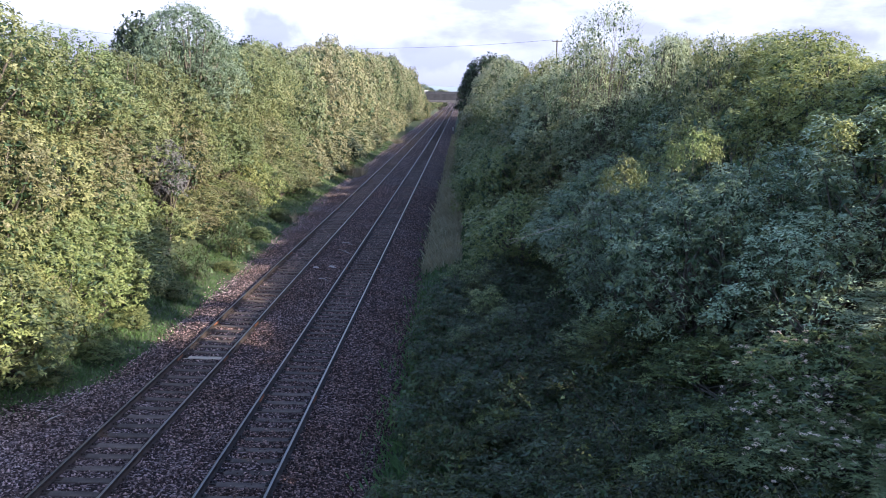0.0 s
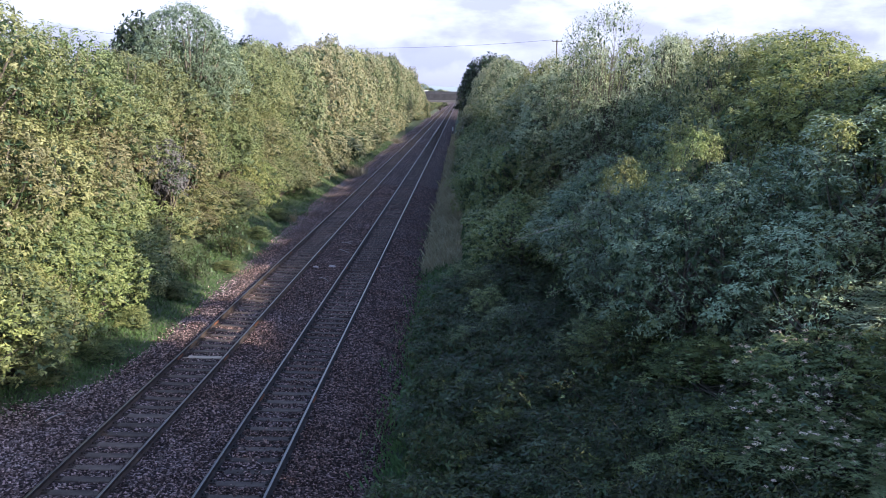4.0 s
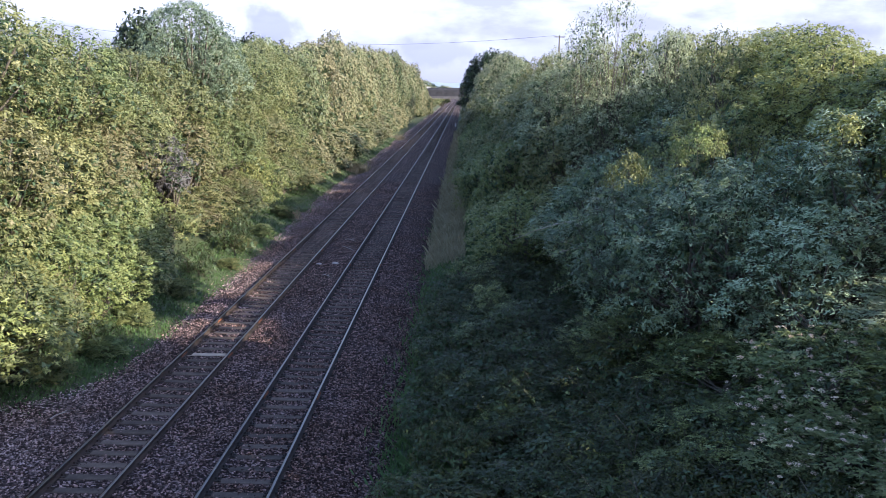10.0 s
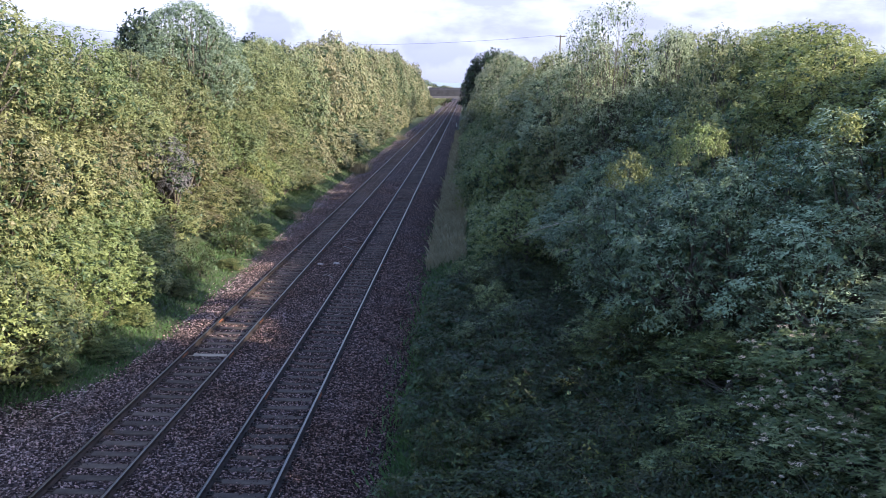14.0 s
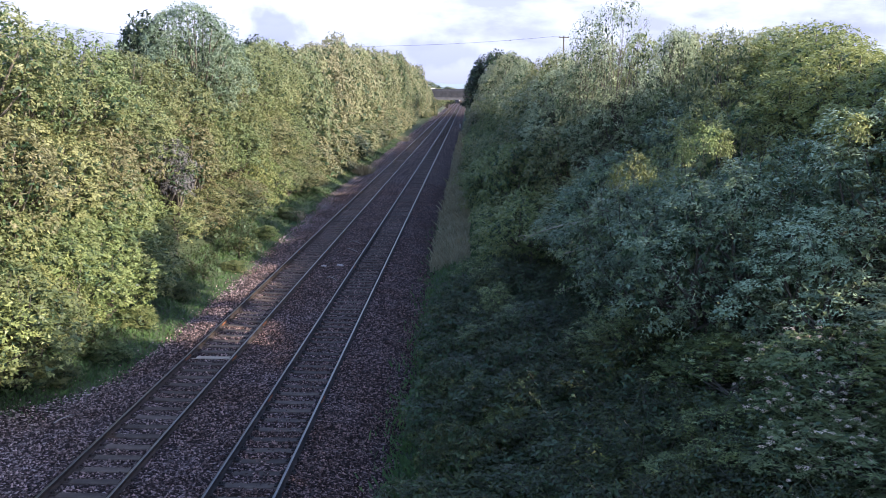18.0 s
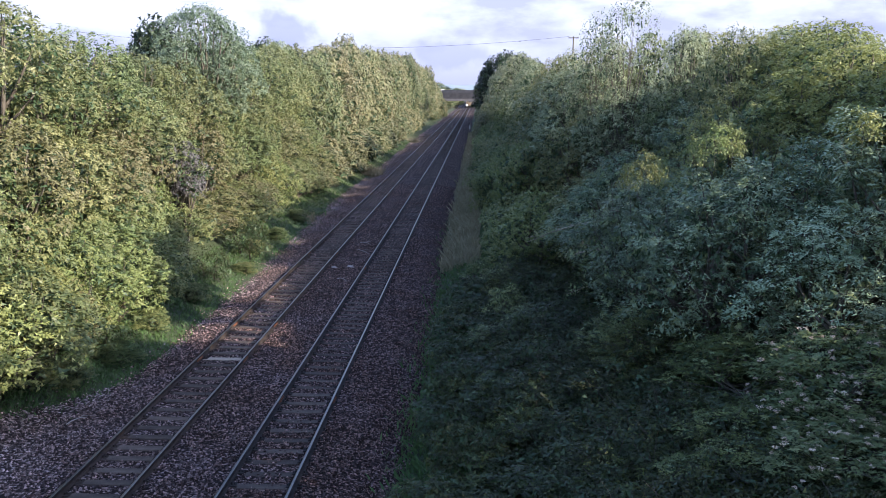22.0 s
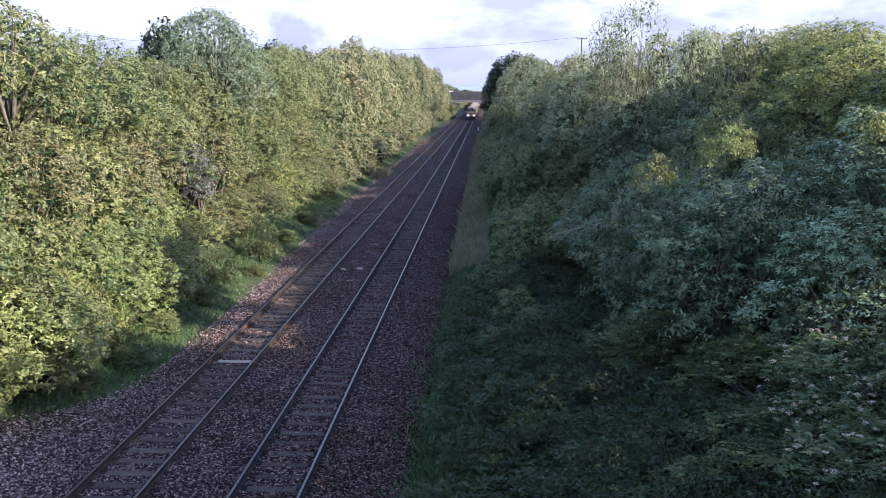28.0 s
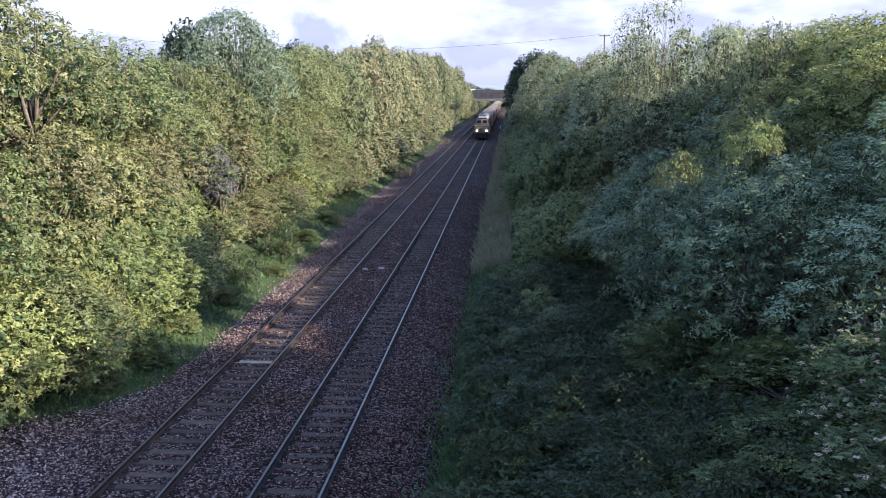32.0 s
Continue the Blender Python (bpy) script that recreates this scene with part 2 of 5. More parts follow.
STRAW = leaf_material("dry_grass", (0.16, 0.14, 0.085), (0.27, 0.235, 0.15), (0.41, 0.365, 0.25), 0.7, 0.3)
BARK = surface("bark", (0.07, 0.06, 0.045), (0.17, 0.15, 0.12), 4.0, 0.95, 0, 40, 0.8)
PALE_BARK = surface("pale_bark", (0.22, 0.19, 0.13), (0.42, 0.38, 0.29), 4.0, 0.9, 0, 40, 0.6)


# ---- builders ----
def mesh_of(name, verts, faces, mats):
    me = bpy.data.meshes.new(name)
    verts, faces = np.asarray(verts, np.float32), np.asarray(faces, np.int32)
    k = faces.shape[1]
    me.vertices.add(len(verts))
    me.vertices.foreach_set("co", verts.ravel())
    me.loops.add(faces.size)
    me.loops.foreach_set("vertex_index", faces.ravel())
    me.polygons.add(len(faces))
    me.polygons.foreach_set("loop_start", np.arange(0, faces.size, k, dtype=np.int32))
    me.polygons.foreach_set("loop_total", np.full(len(faces), k, np.int32))
    me.update(calc_edges=True)
    me.validate()
    for m in mats:
        me.materials.append(m)
    return me


def part(name, data, mat, parent, label="", m=None):
    """Links a bmesh or a mesh as one object under a thing or part."""
    if isinstance(data, bmesh.types.BMesh):
        me = bpy.data.meshes.new(name)
        data.to_mesh(me)
        data.free()
        data = me
    if mat is not None and not data.materials:
        data.materials.append(mat)
    ob = new(name, data)
    ob.parent = parent
    if m is not None:
        ob.matrix_basis = m
    if label:
        ob["label"] = label
    return ob


def box(bm, x0, x1, y0, y1, z0, z1, bevel=0.0):
    r = bmesh.ops.create_cube(bm, size=1, matrix=Matrix.Translation(((x0 + x1) / 2, (y0 + y1) / 2, (z0 + z1) / 2)) @ Matrix.Diagonal((x1 - x0, y1 - y0, z1 - z0, 1)))
    if bevel:
        edges = list({e for v in r["verts"] for e in v.link_edges})
        bmesh.ops.bevel(bm, geom=edges, offset=bevel, segments=2, affect="EDGES")
    return bm


def boxed(*a, bevel=0.0):
    return box(bmesh.new(), *a, bevel=bevel)


def prism(profile, y0, y1):
    """A closed cross-section (x, z) pulled out along y."""
    bm = bmesh.new()
    a = [bm.verts.new((x, y0, z)) for x, z in profile]
    b = [bm.verts.new((x, y1, z)) for x, z in profile]
    bm.faces.new(a), bm.faces.new(b[::-1])
    k = len(profile)
    for i in range(k):
        bm.faces.new((a[i], b[i], b[(i + 1) % k], a[(i + 1) % k]))
    bmesh.ops.recalc_face_normals(bm, faces=bm.faces)
    return bm


def tube(points, radii, sides=6):
    """Vertices and quads of a tapered limb through the points."""
    pts = [Vector(p) for p in points]
    verts, faces = [], []
    for i, p in enumerate(pts):
        d = (pts[min(i + 1, len(pts) - 1)] - pts[max(i - 1, 0)]).normalized()
        u = d.cross(Vector((0.3, 0.9, 0.1))).normalized()
        w = d.cross(u)
        for k in range(sides):
            a = 2 * math.pi * k / sides
            verts.append(p + (u * math.cos(a) + w * math.sin(a)) * radii[i])
    for i in range(len(pts) - 1):
        for k in range(sides):
            a, b = i * sides + k, i * sides + (k + 1) % sides
            faces.append((a, b, b + sides, a + sides))
    return verts, faces


def joined(pieces):
    verts, faces = [], []
    for v, f in pieces:
        k = len(verts)
        verts += [tuple(p) for p in v]
        faces += [tuple(i + k for i in q) for q in f]
    return verts, faces


def unit(v):
    return v / np.maximum(np.linalg.norm(v, axis=-1, keepdims=True), 1e-9)


def leaves(rng, blobs, sprays, per, size, reach, up=0.25, droop=0.0, fill=0.25, low=-0.35, simple=False, flat=0.0, slim=0.29):
    """Tufts of leaves over the outside of a crown of blobs (rows of centre and radii). Each leaf is folded along its rib."""
    blobs = np.asarray(blobs, float)
    area = (blobs[:, 3] * blobs[:, 4] + blobs[:, 3] * blobs[:, 5] + blobs[:, 4] * blobs[:, 5])
    need, got = sprays, []
    while need > 0:
        i = rng.choice(len(blobs), size=need * 2, p=area / area.sum())
        d = unit(rng.normal(size=(need * 2, 3)))
        ok = d[:, 2] > low
        i, d = i[ok], d[ok]
        p = blobs[i, :3] + d * blobs[i, 3:] * (1 - fill * rng.random((len(i), 1)) ** 1.5)
        inside = np.zeros(len(p), bool)
        for b in blobs:
            inside |= (((p - b[:3]) / (b[3:] * 0.72)) ** 2).sum(1) < 1
        p, nrm = p[~inside], unit(d / blobs[i, 3:])[~inside]
        got.append(np.concatenate([p, nrm], 1))
        need -= len(p)
    g = np.concatenate(got)[:sprays]
    p, nrm = g[:, :3], g[:, 3:]
    axis = unit(nrm * 0.8 + rng.normal(size=p.shape) * 0.35 + np.array([0, 0, up]))
    spread = reach * 0.42 * (0.65 + 0.7 * rng.random(sprays))
    n = sprays * per
    P, D, N, R = np.repeat(p, per, 0), np.repeat(axis, per, 0), np.repeat(nrm, per, 0), np.repeat(spread, per)[:, None]
    u = unit(D * 0.7 + rng.normal(size=(n, 3)) * 0.6)
    out = rng.random((n, 1))
    base = P + u * np.array([1, 1, 1 - 0.65 * flat]) * R * (0.35 + 0.65 * out) * (1 + 0.25 * flat) + D * R * 0.6
    base[:, 2] -= (droop * out ** 2)[:, 0]
    face = unit(u * (0.8 - 0.55 * flat) + N * 0.3 * (1 - flat) + np.array([0, 0, 0.45 + 0.75 * flat]) + rng.normal(size=(n, 3)) * 0.4)
    way = u + rng.normal(size=(n, 3)) * 0.6 - np.array([0, 0, 0.05 + droop])
    way = unit(way - face * (way * face).sum(1)[:, None])
    across = np.cross(way, face)
    L = (size * (0.65 + 0.7 * rng.random(n)))[:, None]
    if simple:
        v = np.stack([base + across * L * slim, base + way * L, base - across * L * slim], 1).reshape(-1, 3)
        return v, np.arange(n * 3).reshape(-1, 3)
    v = np.stack([base, base + way * L * 0.45 + across * L * 0.27 + face * L * 0.08,
                  base + way * L - face * L * 0.10, base + way * L * 0.45 - across * L * 0.27 + face * L * 0.08], 1).reshape(-1, 3)
    q = np.arange(n)[:, None] * 4
    f = np.concatenate([q + np.array([[0, 1, 2]]), q + np.array([[0, 2, 3]])], 1).reshape(-1, 3)
    return v, f


def rosettes(rng, blobs, count, per, size):
    """Stars of long drooping leaves at the shoot tips of a crown."""
    blobs = np.asarray(blobs, float)
    i = rng.integers(0, len(blobs), count * 3)
    d = unit(rng.normal(size=(count * 3, 3)) + np.array([0, 0, 0.35]))
    p = blobs[i, :3] + d * blobs[i, 3:] * 1.12
    inside = np.zeros(len(p), bool)
    for b in blobs:
        inside |= (((p - b[:3]) / b[3:]) ** 2).sum(1) < 1
    p, d = p[~inside][:count], d[~inside][:count]
    count = len(p)
    axis = unit(d * 0.7 + np.array([0, 0, 0.6]) + rng.normal(size=p.shape) * 0.2)
    u = unit(np.cross(axis, rng.normal(size=p.shape)))
    w = np.cross(axis, u)
    P, A, U, W = (np.repeat(a, per, 0) for a in (p, axis, u, w))
    k = np.tile(np.arange(per), count) * (2 * math.pi / per) * 1.9 + rng.normal(size=count * per) * 0.25
    ring = U * np.cos(k)[:, None] + W * np.sin(k)[:, None]
    rise = (0.75 - 0.75 * np.tile(np.arange(per), count) / per)[:, None]
    way = unit(ring + A * rise)
    across = unit(np.cross(way, A))
    L = (size * (0.7 + 0.6 * rng.random(len(P))))[:, None]
    tip = P + way * L - np.array([0, 0, 1.0]) * L * 0.22
    mid = P + way * L * 0.5
    v = np.stack([P, mid + across * L * 0.15, tip, mid - across * L * 0.15], 1).reshape(-1, 3)
    q = np.arange(len(P))[:, None] * 4
    return v, np.concatenate([q + np.array([[0, 1, 2]]), q + np.array([[0, 2, 3]])], 1).reshape(-1, 3)


def sprigs(rng, blobs, count, reach, up):
    """Thin bare shoots that stand out of the crown."""
    blobs = np.asarray(blobs, float)
    i = rng.integers(0, len(blobs), count)
    d = unit(rng.normal(size=(count, 3)) + np.array([0, 0, 0.5 + up]))
    a = blobs[i, :3] + d * blobs[i, 3:] * 0.5
    b = a + unit(d + rng.normal(size=(count, 3)) * 0.2) * (np.min(blobs[i, 3:], 1) * 0.5 + reach * (0.4 + 0.6 * rng.random(count)))[:, None]
    s = unit(np.cross(d, rng.normal(size=(count, 3)))) * 0.009
    v = np.stack([a - s, a + s, b], 1).reshape(-1, 3)
    return v, np.arange(count * 3).reshape(-1, 3)


def crown_blobs(rng, width, depth, z0, z1, count, rough=0.45, lump=1.0):
    """Overlapping blobs that fill an uneven crown between two heights."""
    out = []
    h = z1 - z0
    for i in range(count):
        t = (i + 0.5) / count
        z = z0 + h * (0.10 + 0.72 * t)
        spread = math.sin(math.pi * (0.22 + 0.70 * t)) * (0.38 + 0.34 * rng.random())
        a = i * 2.4 + rng.random() * 1.2
        r = lump * (0.17 + 0.17 * rng.random()) * min(width, h * 1.3)
        r = min(r, 0.36 * width)
        out.append((math.cos(a) * spread * width * rough * 1.5, math.sin(a) * spread * depth * rough * 1.5, z, r, r * depth / width, min(r * (0.8 + 0.4 * rng.random()), h * 0.2)))
    return out


def welded(v, f):
    """Joins vertices that lie in one place, so that the limbs grow from one root."""
    seen, order, out = {}, [], []
    for p in v:
        k = tuple(round(float(q), 5) for q in p)
        if k not in seen:
            seen[k] = len(out)
            out.append(k)
        order.append(seen[k])
    return out, [tuple(order[i] for i in q) for q in f]


PROTO = {}


def plant(name, seed, width, depth, height, foot, blobs, leafmat, sprays, per, size, reach, label, category="bush",
          up=0.25, bark=None, extra=None, shrink=0.66, fill=0.30, stems=3, droop=0.0, core=True, simple=False, low=-0.35, twigs=0, stars=None, lump=1.0, thin=1.0, flat=0.0, slim=0.29):
    """A bush or tree: a trunk with limbs that fork into the crown, the leaves, and darker leaves inside for shade.
    Standing at the origin.
    """
    rng = np.random.default_rng(seed)
    bl = crown_blobs(rng, width, depth, foot, height, blobs, 0.45 / lump ** 0.4, lump)
    root = new(name)
    root.empty_display_size = 0.3
    tagged(root, label, category)
    limbs = []
    thick = 0.020 * height ** 0.8 * thin
    for s in range(stems):
        a = 2 * math.pi * s / stems + rng.random()
        x, y = math.cos(a) * 0.12 * width * (stems > 1), math.sin(a) * 0.12 * width * (stems > 1)
        for b in bl[s::stems]:
            c = Vector(b[:3])
            mid = Vector((x * 1.4, y * 1.4, c.z * 0.5 + foot * 0.2))
            tv, tf = tube([(x * 0.6, y * 0.6, -0.5), mid, mid.lerp(c, 0.6), c + Vector((0, 0, b[5] * 0.6))], [thick, thick * 0.75, thick * 0.45, thick * 0.12], 4)
            tv = [(thick * math.cos(k * math.pi / 2), thick * math.sin(k * math.pi / 2), -0.6) for k in range(4)] + list(tv)[4:]
            limbs.append((tv, tf))
    v, f = joined(limbs)
    v, f = welded(v, f)
    part("trunk", mesh_of("trunk", v, f, [bark or BARK]), None, root)
    v, f = leaves(rng, bl, sprays, per, size, reach, up, droop, fill, low, simple, flat, slim)
    crown = part("crown", mesh_of("crown", v, f, [leafmat]), None, root)
    # inner leaves in a darker green, so the gaps between sprays look shaded
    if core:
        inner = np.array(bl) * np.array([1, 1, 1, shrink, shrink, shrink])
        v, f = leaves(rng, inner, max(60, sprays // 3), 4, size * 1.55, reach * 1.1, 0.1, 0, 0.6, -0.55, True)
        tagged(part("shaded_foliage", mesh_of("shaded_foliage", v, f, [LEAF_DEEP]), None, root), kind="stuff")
    if twigs:
        v, f = sprigs(rng, bl, twigs, reach * 1.6, up)
        tagged(part("bare_twig", mesh_of("bare_twig", v, f, [BARK]), None, root), kind="stuff")
    if stars:
        v, f = rosettes(rng, bl, stars[1], 9, stars[2])
        part("young_foliage", mesh_of("young_foliage", v, f, [stars[0]]), None, root)["kind"] = "stuff"
    if extra:
        for nm, mat, share, sz in extra:
            v, f = leaves(rng, np.array(bl) * np.array([1, 1, 1, 1.28, 1.28, 1.28]), share, 26, sz, 0.15, 0.9, 0, 0.0, 0.05)
            tagged(part(nm, mesh_of(nm, v, f, [mat]), None, root), kind="stuff")
    root.location = (0, 0, -500)
    return root


def put(kind, x, y, z, turn=0.0, sx=1.0, sz=1.0, label="", tilt=0.0, group="", sy=None):
    """Stands a copy of a plant on the ground; the first use takes the plant itself."""
    m = Matrix.LocRotScale((x, y, z), Euler((0, tilt, turn)), (sx, sx if sy is None else sy, sz))
    proto = PROTO[kind]
    if proto.location.z < -400:
        proto.matrix_basis = m
        ob = proto
    else:
        keep = proto.scale.copy()
        proto.scale = (1, 1, 1)
        ob = copy_thing(proto, m)
        proto.scale = keep
    if label:
        ob["label"] = label
    if group:
        ob["group"] = group
    return ob


# ---- ground ----
BANK_X = (-60, -26, -22, -16, -13, -11.8, -10.6, -1.6, -0.6, 4, 8, 13, 17, 60)
BANK_Z = (6.7, 6.6, 5.5, 2.2, 0.3, -0.22, -0.5, -0.5, -0.15, 0.8, 2.0, 4.8, 6.6, 6.7)
RAIL_X = (-9.045, -7.54, -5.546, -4.041)
BRIDGE_Y = 300.0


def bank(x, y=0.0):
    """Height of the cutting's ground."""
    z = float(np.interp(x, BANK_X, BANK_Z))
    if x < -11 or x > -1.2:
        z += 0.22 * noise.noise(Vector((x * 0.3, y * 0.3, 3.0))) + (0.06 * noise.noise(Vector((x * 1.3, y * 1.3, 9.0))) if abs(x) < 40 else 0)
    return z


def ground_material():
    m, n, l, b = material("earth_and_grass", 0.95)
    _, a = noise_ramp(n, l, 0.5, [(0.35, (0.024, 0.042, 0.014)), (0.65, (0.05, 0.068, 0.024))])
    f, g = noise_ramp(n, l, 9.0, [(0.3, (0.5, 0.5, 0.5)), (0.75, (1.25, 1.2, 1.1))])
    l.new(mix_rgb(n, l, 1.0, a.outputs[0], g.outputs[0], "MULTIPLY"), b.inputs["Base Color"])
    bump(n, l, b, f.outputs["Fac"], 0.8, 0.1)
    return m


def build_ground():
    xs = sorted(set([-3000, -1200, -500, -200, -100] + list(BANK_X) + [x * 0.75 for x in range(-36, 28)] + [100, 200, 500, 1200, 3000]))
    ys = [-400, -150, -60] + [i * 1.5 for i in range(-20, 60)] + [90 + i * 6 for i in range(60)] + [480, 560, 700, 900, 1300, 2000, 4500]
    v = [(x, y, bank(x, y)) for y in ys for x in xs]
    w = len(xs)
    f = [(j * w + i, j * w + i + 1, (j + 1) * w + i + 1, (j + 1) * w + i) for j in range(len(ys) - 1) for i in range(w - 1)]
    g = new("ground", mesh_of("ground", v, f, [ground_material()]))
    tagged(g, "rough grassy earth sloping down into the railway cutting", "ground", kind="structure")


build_ground()


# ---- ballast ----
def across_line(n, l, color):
    """Pale grey stone on the wide cess, darker towards the other side of the line."""
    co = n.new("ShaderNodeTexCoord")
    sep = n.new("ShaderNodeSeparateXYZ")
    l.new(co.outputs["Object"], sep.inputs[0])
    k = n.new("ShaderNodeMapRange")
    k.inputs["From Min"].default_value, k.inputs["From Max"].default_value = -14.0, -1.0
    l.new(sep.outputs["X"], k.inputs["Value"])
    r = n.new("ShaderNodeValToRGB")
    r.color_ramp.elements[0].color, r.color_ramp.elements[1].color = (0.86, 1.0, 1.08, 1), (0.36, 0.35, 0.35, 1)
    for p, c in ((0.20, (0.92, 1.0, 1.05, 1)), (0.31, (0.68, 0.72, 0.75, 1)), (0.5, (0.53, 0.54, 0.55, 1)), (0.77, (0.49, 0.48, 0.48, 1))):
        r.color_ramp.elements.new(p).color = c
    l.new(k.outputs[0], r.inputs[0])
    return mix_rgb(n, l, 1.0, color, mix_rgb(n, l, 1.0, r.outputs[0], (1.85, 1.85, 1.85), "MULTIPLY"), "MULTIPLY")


def ballast_material():
    m, n, l, b = material("ballast_stone", 0.9)
    b.inputs["Specular IOR Level"].default_value = 0.1
    co = n.new("ShaderNodeTexCoord")
    cell = n.new("ShaderNodeTexVoronoi")
    cell.inputs["Scale"].default_value = 17.0
    l.new(co.outputs["Object"], cell.inputs["Vector"])
    sep = n.new("ShaderNodeSeparateColor")
    l.new(cell.outputs["Color"], sep.inputs[0])
    r = n.new("ShaderNodeValToRGB")
    r.color_ramp.elements[0].color, r.color_ramp.elements[1].color = (0.009, 0.0075, 0.007, 1), (0.28, 0.245, 0.24, 1)
    for p, c in ((0.4, (0.024, 0.019, 0.018, 1)), (0.72, (0.085, 0.071, 0.069, 1))):
        e = r.color_ramp.elements.new(p)
        e.color = c
    l.new(sep.outputs[0], r.inputs[0])
    _, stain = noise_ramp(n, l, 0.35, [(0.32, (0.74, 0.58, 0.48)), (0.48, (0.93, 0.77, 0.70)), (0.66, (1.0, 0.89, 0.88))])
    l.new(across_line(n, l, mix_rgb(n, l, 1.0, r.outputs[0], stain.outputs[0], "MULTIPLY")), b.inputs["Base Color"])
    inv = n.new("ShaderNodeMath")
    inv.operation = "SUBTRACT"
    inv.inputs[0].default_value = 1.0
    l.new(cell.outputs["Distance"], inv.inputs[1])
    bump(n, l, b, inv.outputs[0], 1.0, 0.05)
    return m


BALLAST = ballast_material()


def stone_material():
    m, n, l, b = material("loose_stone", 0.88)
    b.inputs["Specular IOR Level"].default_value = 0.1
    geo = n.new("ShaderNodeNewGeometry")
    r = n.new("ShaderNodeValToRGB")
    r.color_ramp.elements[0].color, r.color_ramp.elements[1].color = (0.02, 0.016, 0.015, 1), (0.38, 0.305, 0.29, 1)
    for p, c in ((0.40, (0.042, 0.031, 0.029, 1)), (0.74, (0.155, 0.122, 0.117, 1))):
        e = r.color_ramp.elements.new(p)
        e.color = c
    l.new(geo.outputs["Random Per Island"], r.inputs[0])
    _, stain = noise_ramp(n, l, 0.35, [(0.32, (0.74, 0.58, 0.48)), (0.48, (0.93, 0.77, 0.70)), (0.66, (1.0, 0.89, 0.88))])
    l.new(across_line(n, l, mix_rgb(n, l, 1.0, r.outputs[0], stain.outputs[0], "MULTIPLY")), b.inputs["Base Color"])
    return m


def ballast_left(y):
    """The ballast's outer edge: spilled wide over the cess close by, narrow further on."""
    return float(np.interp(y, (0, 18, 21.5, 25.4, 29, 40, 70), (-13.6, -13.3, -12.3, -10.9, -10.8, -10.9, -11.6))) + 0.18 * noise.noise(Vector((1.0, y * 0.4, 0)))


def ballast_z(x, y):
    """Height of the ballast: a flat top, a dip between the tracks, sloping shoulders."""
    left = ballast_left(y)
    z = float(np.interp(x, (left, min(left + 0.9, -10.4), -9.9, -9.25, -8.95, -7.64, -7.34, -7.1, -6.54, -6.0, -5.65, -5.4, -4.18, -3.93, -3.3, -2.5, -1.7),
                        (-0.42, -0.33, -0.18, -0.15, -0.2, -0.2, -0.15, -0.16, -0.23, -0.16, -0.155, -0.212, -0.212, -0.15, -0.18, -0.33, -0.5)))
    if x < -10.2:
        z = max(z, bank(x, y) + 0.035)
    return z + 0.02 * noise.noise(Vector((x * 2.1, y * 2.1, 0)))


def build_ballast():
    ys = [-40 + i * 0.9 for i in range(130)] + [77 + i * 5 for i in range(60)] + [400, 500, 700, 1000, 1500]
    v, f, w = [], [], 60
    for y in ys:
        a = ballast_left(y)
        for i in range(w):
            x = a + (-1.62 - a) * i / (w - 1)
            v.append((x, y, ballast_z(x, y)))
    for j in range(len(ys) - 1):
        for i in range(w - 1):
            f.append((j * w + i, j * w + i + 1, (j + 1) * w + i + 1, (j + 1) * w + i))
    tagged(new("ballast", mesh_of("ballast", v, f, [BALLAST])), "grey-brown crushed stone ballast bed under the tracks", "ballast", kind="structure")


def build_stones():
    rng = np.random.default_rng(5)
    n = 90000
    y = 15.5 * np.exp(rng.random(n) * math.log(80 / 15.5))
    x = -13.2 + 11.6 * rng.random(n)
    edge = np.array([ballast_left(t) for t in y])
    ok = x > edge - rng.exponential(0.14, n)
    x, y = x[ok], y[ok]
    on_sleeper = ((np.abs(x + 8.29) < 0.68) & ((y - 12.55) % 0.65 < 0.26)) & (rng.random(len(x)) > 0.10)
    x, y = x[~on_sleeper], y[~on_sleeper]
    on_dark = (np.abs(x + 4.79) < 0.66) & ((y - 12.55) % 0.65 < 0.25) & (rng.random(len(x)) > 0.3)
    x, y = x[~on_dark], y[~on_dark]
    near_rail = np.min(np.abs(x[:, None] - np.array(RAIL_X)), 1) < 0.09
    x, y = x[~near_rail], y[~near_rail]
    z = np.array([max(ballast_z(a, b), bank(a, b) - 0.02 if a < -10.5 else -9) for a, b in zip(x, y)]) + 0.008
    n = len(x)
    shape = np.array([(1, 0, 0), (-0.5, 0.87, 0), (-0.5, -0.87, 0), (0, 0, 0.8), (0, 0, -0.6)])
    v = shape[None] * (0.6 + 0.7 * rng.random((n, 5, 1))) + rng.normal(size=(n, 5, 3)) * 0.14
    a = rng.random(n) * 6.28
    c, s = np.cos(a)[:, None], np.sin(a)[:, None]
    size = (0.022 + 0.026 * rng.random(n) ** 1.5)[:, None]
    v = np.stack([(v[..., 0] * c - v[..., 1] * s) * size + x[:, None], (v[..., 0] * s + v[..., 1] * c) * size + y[:, None], v[..., 2] * size + z[:, None]], -1).reshape(-1, 3)
    tri = np.array([(0, 1, 3), (1, 2, 3), (2, 0, 3), (1, 0, 4), (2, 1, 4), (0, 2, 4)])
    f = (np.arange(n)[:, None, None] * 5 + tri[None]).reshape(-1, 3)
    tagged(new("ballast_stones", mesh_of("ballast_stones", v, f, [stone_material()])), "loose angular grey and brown ballast stones", "stones", kind="stuff")


build_ballast()
build_stones()

